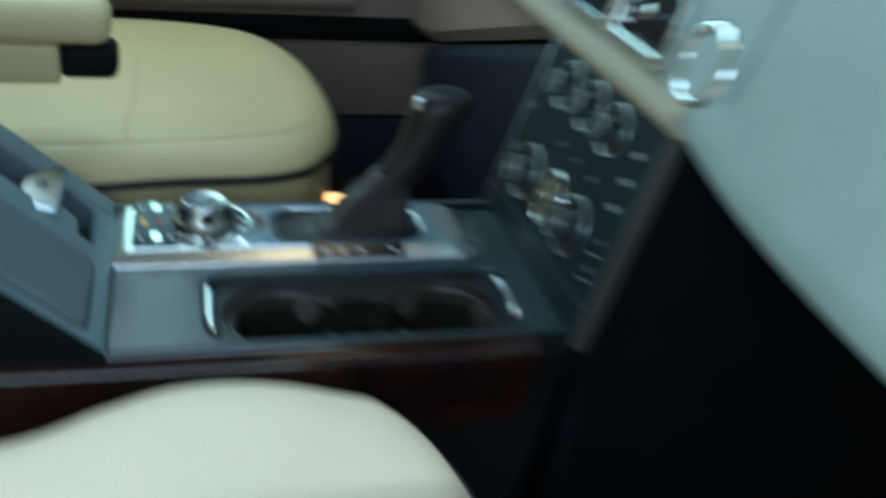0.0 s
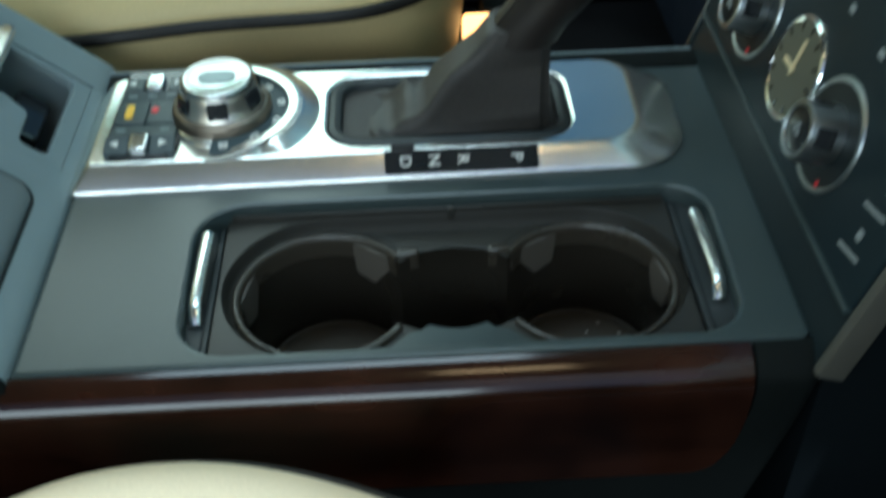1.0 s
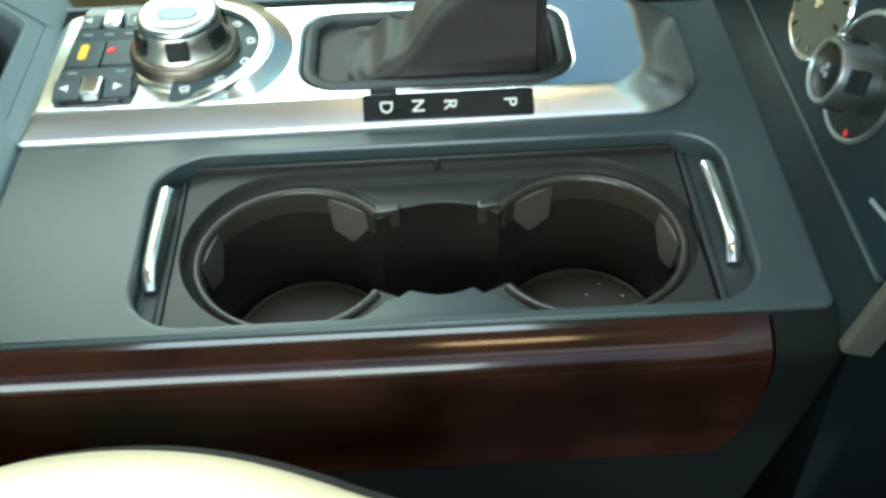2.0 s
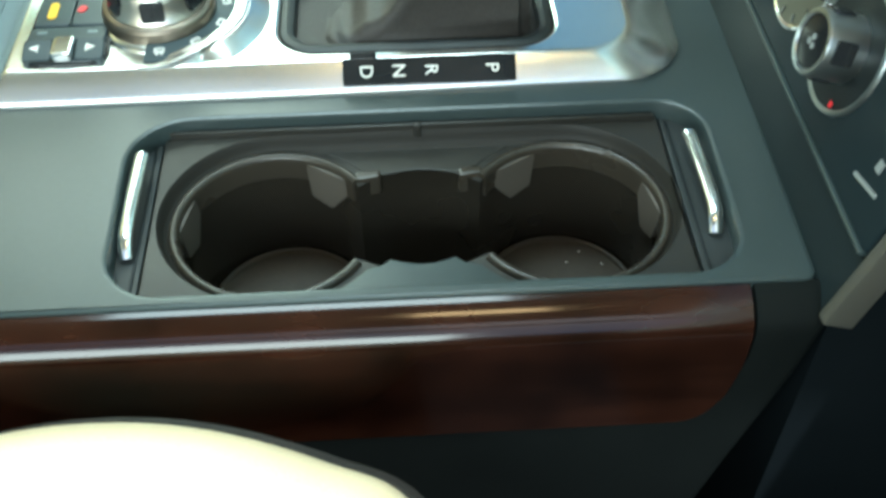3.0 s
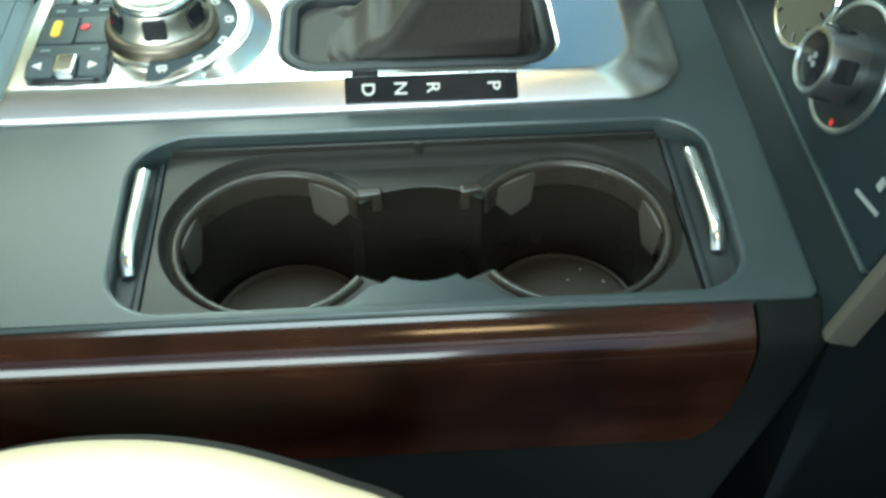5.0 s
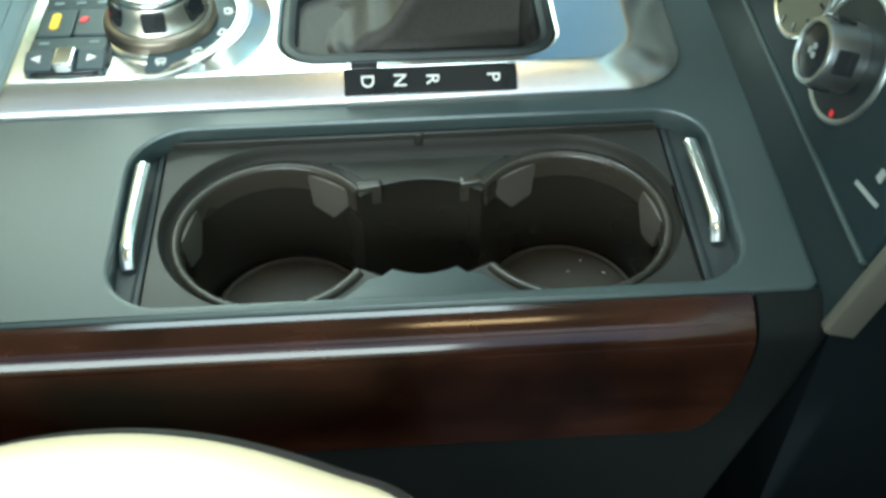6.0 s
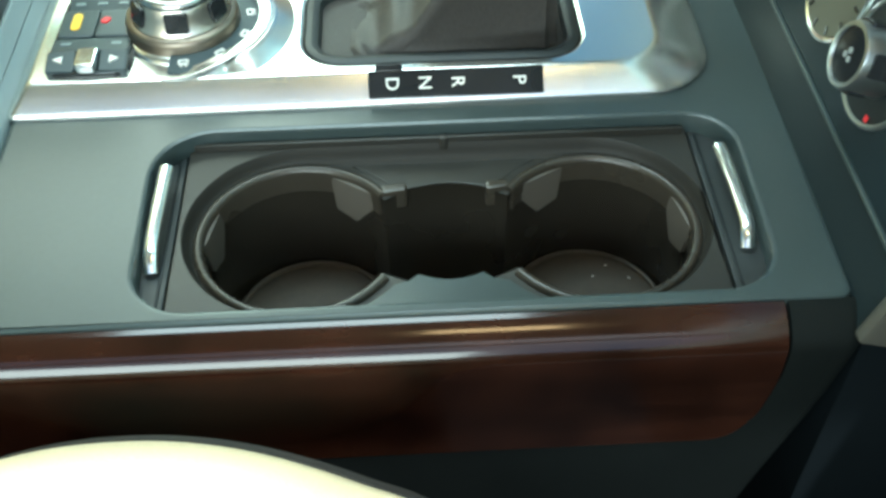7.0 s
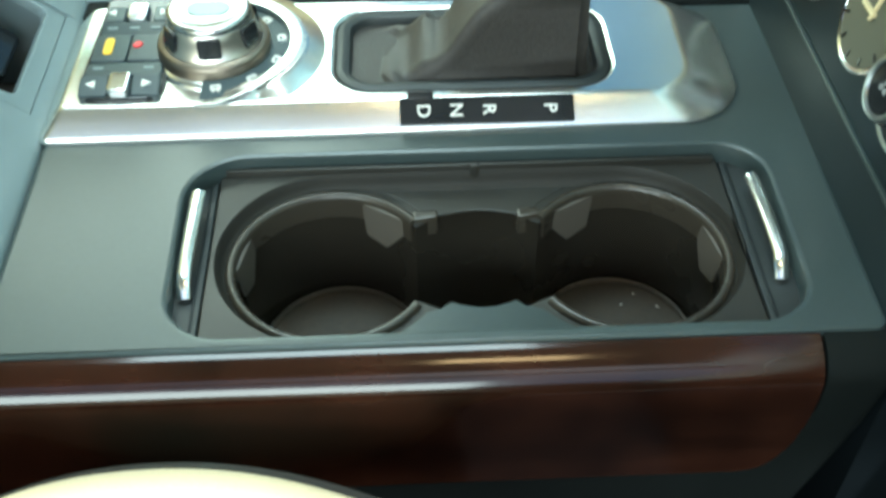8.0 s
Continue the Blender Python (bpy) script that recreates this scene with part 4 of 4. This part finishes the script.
# ---- dashboard ----
def build_dash():
    d = thing("dashboard", "pale grey-green leather dashboard with chrome-framed vents above the climate panel", "dashboard")
    # padded band over the climate panel
    rings = []
    sec = [(-0.02, 0.1738), (0.0060, 0.1742), (0.0105, 0.1795), (0.0115, 0.1875), (0.0090, 0.1950), (0.0020, 0.1985), (-0.02, 0.1985)]
    for i in range(29):
        y = 0.62 - 0.0250 * i
        if y < -0.0800:
            y = -0.0800
        rings.append([on_panel(y, s, o) for o, s in sec])
        if y == -0.0800:
            break
    part("band", loft(rings), BAND, d, "rounded beige leather band", smooth=60)
    # vent bay behind
    part("vent_bay", loft([[on_panel(y, s, o) for o, s in ((-0.03, 0.198), (-0.006, 0.198), (-0.006, 0.300), (-0.03, 0.300))] for y in (0.62, -0.0500)]), BEIGE, d)
    for k, (y0, y1) in enumerate(((-0.0150, 0.0870), (0.0960, 0.1980))):
        v = new("vent")
        v.empty_display_size = 0.01
        v.parent = d
        v["label"] = "dark louvred air vent in a chrome frame"
        m = panel_pose(0, 0, -0.006)
        part("frame", plate_with_hole(rect(-y1, -y0, 0.2010, 0.2640, 0.008, 5), rect(-y1 + 0.006, -y0 - 0.006, 0.2125, 0.2580, 0.006, 5), -0.004, 0.0085, 0.002), CHROME, v).matrix_local = m
        part("recess", box(-y1 + 0.004, -y0 - 0.004, 0.206, 0.260, -0.002, 0.0006), GLOSS, v).matrix_local = m
        for j in range(5):
            part("louvre", box(-y1 + 0.006, -y0 - 0.006, 0.2150 + 0.0090 * j, 0.2170 + 0.0090 * j, 0.0005, 0.0062, 0.0005), NAVY, v).matrix_local = m
        part("slider", box(-(y0 + y1) / 2 - 0.004, -(y0 + y1) / 2 + 0.004, 0.230, 0.243, 0.0040, 0.0095, 0.0015), CHROME, v).matrix_local = m
    # round outer vent at the near end of the bay
    r = new("round_vent")
    r.empty_display_size = 0.01
    r.parent = d
    r.matrix_local = panel_pose(-0.0725, 0.2275, 0.0020)
    r["label"] = "round chrome-ringed vent"
    part("ring", torus(0.0275, 0.0062, 48, 12), CHROME, r)
    part("bowl", lathe([(0.0275, -0.004), (0.0262, 0.0010), (0.0180, -0.0060), (0.0005, -0.0080)], 40), NAVY, r)
    part("vane", box(-0.022, 0.022, -0.0012, 0.0012, -0.006, 0.002, 0.0006), CHROME, r)
    # passenger side of the dash, its lower edge falling gently away from the stack
    rings = []
    for i in range(20):
        y = -0.0480 - 0.0340 * i
        zl = 0.1310 + 0.036 * math.exp(-max(0.0, -y - 0.085) / 0.1)
        rings.append([(x, y, z) for x, z in ((0.60, zl - 0.03), (0.300, zl - 0.012), (0.2180, zl - 0.006), (0.2030, zl + 0.002), (0.1985, zl + 0.012), (0.2030, zl + 0.030), (0.2180, 0.245), (0.2320, 0.300), (0.2600, 0.345), (0.3200, 0.372), (0.60, 0.385))])
    part("passenger_pad", loft(rings), BEIGE, d, smooth=60)
    part("top_pad", loft([[(x, y, z) for x, z in ((0.2380, 0.290), (0.2450, 0.330), (0.2700, 0.356), (0.3200, 0.373), (0.60, 0.386), (0.60, 0.290))] for y in (-0.0480, 0.82)]), BEIGE, d, smooth=60)
    part("seam", tube(curve_points([(0.2040, -0.122, 0.208), (0.2185, -0.126, 0.248), (0.2325, -0.132, 0.300), (0.2600, -0.140, 0.346)], 5), 0.0012, 6), TRIM, d)
    # driver's side: the dark knee panel falls away towards the door, the pad follows above it
    rings, pads = [], []
    for y, cut in ((0.2005, 0.006), (0.206, 0.0), (0.45, 0.0), (0.690, 0.0), (0.700, 0.008)):
        zt = 0.1440 - 0.300 * (y - 0.234)
        lp = rounded([(0.212, -0.155, 0.02), (0.205, zt, 0.02), (0.60, zt + 0.010, 0.0), (0.60, -0.18, 0.0)], 5)
        rings.append([(x, y, z) for x, z in inset(lp, cut)])
    part("knee_panel", loft(rings), KNEE, d, "dark blue-black knee panel")
    for y in (0.2010, 0.45, 0.70, 0.82):
        zt = 0.1440 - 0.300 * (min(y, 0.76) - 0.234)
        pads.append([(x, y, z) for x, z in ((0.60, zt + 0.014), (0.228, zt + 0.006), (0.216, zt + 0.020), (0.226, 0.190), (0.60, 0.196))])
    part("driver_pad", loft(pads), TAUPE, d)


build_dash()


# ---- seats ----
def build_seat(name, label, line, side, back_y, leather):
    s = thing(name, label, "car seat", group="front seats")
    lp = [(v.x, v.y) for v in curve_points([(x, y, 0) for x, y in line], 6, True)]
    cx, cy = sum(p[0] for p in lp) / len(lp), sum(p[1] for p in lp) / len(lp)

    def ring(d, z):
        return [(x, y, z) for x, y in inset(lp, d)]

    def scaled(f, z):
        return [(cx + (x - cx) * f, cy + (y - cy) * f, z) for x, y in inset(lp, 0.03)]

    part("cushion", loft([ring(0.010, -0.012), ring(0.0015, -0.004), ring(0.0, 0.001), ring(0.002, 0.008), ring(0.008, 0.017), ring(0.018, 0.0240), ring(0.030, 0.0275), scaled(0.88, 0.0285), scaled(0.76, 0.0262), scaled(0.60, 0.0250), scaled(0.30, 0.0250), scaled(0.05, 0.0255)]), leather, s, smooth=70)
    part("skirt", loft([ring(0.006, -0.004), ring(0.0040, -0.012), ring(0.0055, -0.060), ring(0.012, -0.110), ring(0.030, -0.160)], True, True), leather, s, "leather seat side", smooth=70)
    part("piping", tube([Vector((x, y, -0.0005)) for x, y in inset(lp, -0.0010)], 0.0044 if side > 0 else 0.0042, 8, True), PIPING, s, "dark piping round the cushion")
    part("base", box(-0.56, -0.06, min(p[1] for p in lp) + 0.07, max(p[1] for p in lp) - 0.07, FLOOR_Z, -0.14, 0.01), SIDE, s, "dark seat base on the floor")
    b = [(-0.52, 0.0), (-0.44, 0.02), (-0.47, 0.20), (-0.53, 0.45), (-0.58, 0.62), (-0.66, 0.62), (-0.64, 0.40), (-0.62, 0.0)]
    b = rounded([(x, z, 0.03) for x, z in b], 4)
    y0, y1 = back_y
    part("backrest", loft([[(x, y, z) for x, z in lq] for lq, y in ((inset(b, 0.03), y0), (inset(b, 0.008), y0 + 0.02), (b, y0 + 0.05), (b, y1 - 0.05), (inset(b, 0.008), y1 - 0.02), (inset(b, 0.03), y1))]), leather, s, smooth=60)
    return s


DRIVER_LINE = [(-0.600, 0.208), (-0.400, 0.211), (-0.228, 0.2245), (-0.140, 0.2375), (-0.060, 0.2425), (-0.020, 0.2570), (0.003, 0.281), (0.024, 0.325), (0.035, 0.390), (0.036, 0.470), (0.028, 0.550), (0.006, 0.630), (-0.040, 0.695), (-0.120, 0.730), (-0.220, 0.740), (-0.420, 0.735), (-0.600, 0.720)]
PASSENGER_LINE = [(-0.600, -0.620), (-0.420, -0.635), (-0.220, -0.640), (-0.080, -0.615), (0.000, -0.545), (0.030, -0.460), (0.036, -0.370), (0.033, -0.275), (0.020, -0.195), (-0.006, -0.1440), (-0.034, -0.1270), (-0.075, -0.1115), (-0.115, -0.1060), (-0.155, -0.1110), (-0.197, -0.1300), (-0.260, -0.160), (-0.420, -0.170), (-0.600, -0.175)]
def seat_seam(seat, cushion, pts):
    """A thin sewn seam laid on the cushion's surface."""
    top = BVHTree.FromPolygons([v.co for v in cushion.vertices], [p.vertices for p in cushion.polygons])
    line = []
    for v in curve_points([(x, y, 0) for x, y in pts], 8):
        hit = top.ray_cast(Vector((v.x, v.y, 0.2)), Vector((0, 0, -1)))[0]
        line.append(Vector((v.x, v.y, hit.z + 0.0001)))
    part("seam", tube(line, 0.0008, 6), SEAM, seat, "sewn seam")


driver_seat = build_seat("driver_seat", "cream leather driver's seat with dark piping beside the console", DRIVER_LINE, 1, (0.215, 0.735), CREAM)
cushion_mesh = [ob for ob in driver_seat.children if ob.name.startswith("cushion")][0].data
seat_seam(driver_seat, cushion_mesh, [(-0.400, 0.262), (-0.250, 0.266), (-0.183, 0.270), (-0.106, 0.280), (-0.041, 0.294), (-0.006, 0.322), (0.006, 0.372)])
seat_seam(driver_seat, cushion_mesh, [(-0.183, 0.272), (-0.186, 0.330), (-0.180, 0.405), (-0.178, 0.560)])
passenger_seat = build_seat("passenger_seat", "cream leather passenger seat paled for daylight, with dark piping beside the console", PASSENGER_LINE, -1, (-0.635, -0.170), PALED_CREAM)
passenger_seat.location = (0.0, 0.005, -0.013)


def build_armrest():
    arm = thing("seat_armrest", "cream leather folding armrest on the driver's seat", "armrest")
    part("pad", box(-0.560, -0.192, 0.232, 0.290, 0.1300, 0.1680, 0.014, 4), CREAM, arm)
    part("lower_side", box(-0.560, -0.236, 0.240, 0.284, 0.0930, 0.1305, 0.006, 3), CREAM, arm)
    part("adjuster", box(-0.238, -0.1870, 0.243, 0.281, 0.0970, 0.1290, 0.009, 4), SIDE, arm, "dark adjuster knob")
    part("bracket", box(-0.600, -0.500, 0.238, 0.286, 0.076, 0.158, 0.008, 2), CREAM, arm)
    return arm


build_armrest()


# ---- driver's door and footwell ----
def build_door():
    d = thing("driver_door", "taupe driver's door trim with a dark lower edge", "door")
    part("lining", box(-0.80, 0.60, 0.818, 0.846, -0.146, 0.290, 0.008), TAUPE, d)
    part("arm_ledge", loft([[(x, y, z) for y, z in ((0.818, 0.020), (0.775, 0.030), (0.765, 0.050), (0.775, 0.066), (0.818, 0.074))] for x in (-0.70, 0.12)]), TAUPE, d, smooth=60)
    part("pocket", box(-0.75, 0.56, 0.812, 0.8185, -0.025, 0.012, 0.003), SIDE, d, "dark grey door pocket strip")
    part("kick_strip", box(-0.80, 0.60, 0.822, 0.846, -0.310, -0.148, 0.006), FOOTWELL, d)


build_door()


def build_lamp():
    f = thing("courtesy_lamp", "small glowing amber courtesy lamp beside the driver's seat", "lamp")
    part("housing", box(0.0420, 0.0800, 0.3700, 0.4150, FLOOR_Z, -0.0700, 0.004), SIDE, f, "dark plastic housing rising from the carpet")
    part("lens", box(0.0260, 0.0580, 0.3620, 0.3720, -0.0960, -0.0730, 0.004), COURTESY, f, "glowing amber lens")


build_lamp()


def build_dome():
    d = thing("dome_lamp", "warm dome lamp on the roof lining", "lamp")
    part("housing", box(-0.02, 0.18, -0.35, -0.22, ROOF_Z - 0.018, ROOF_Z - 0.001, 0.006), PILLAR, d)
    part("lens", box(0.00, 0.16, -0.33, -0.24, ROOF_Z - 0.024, ROOF_Z - 0.017, 0.002), DOME, d, "lit warm lens")


build_dome()
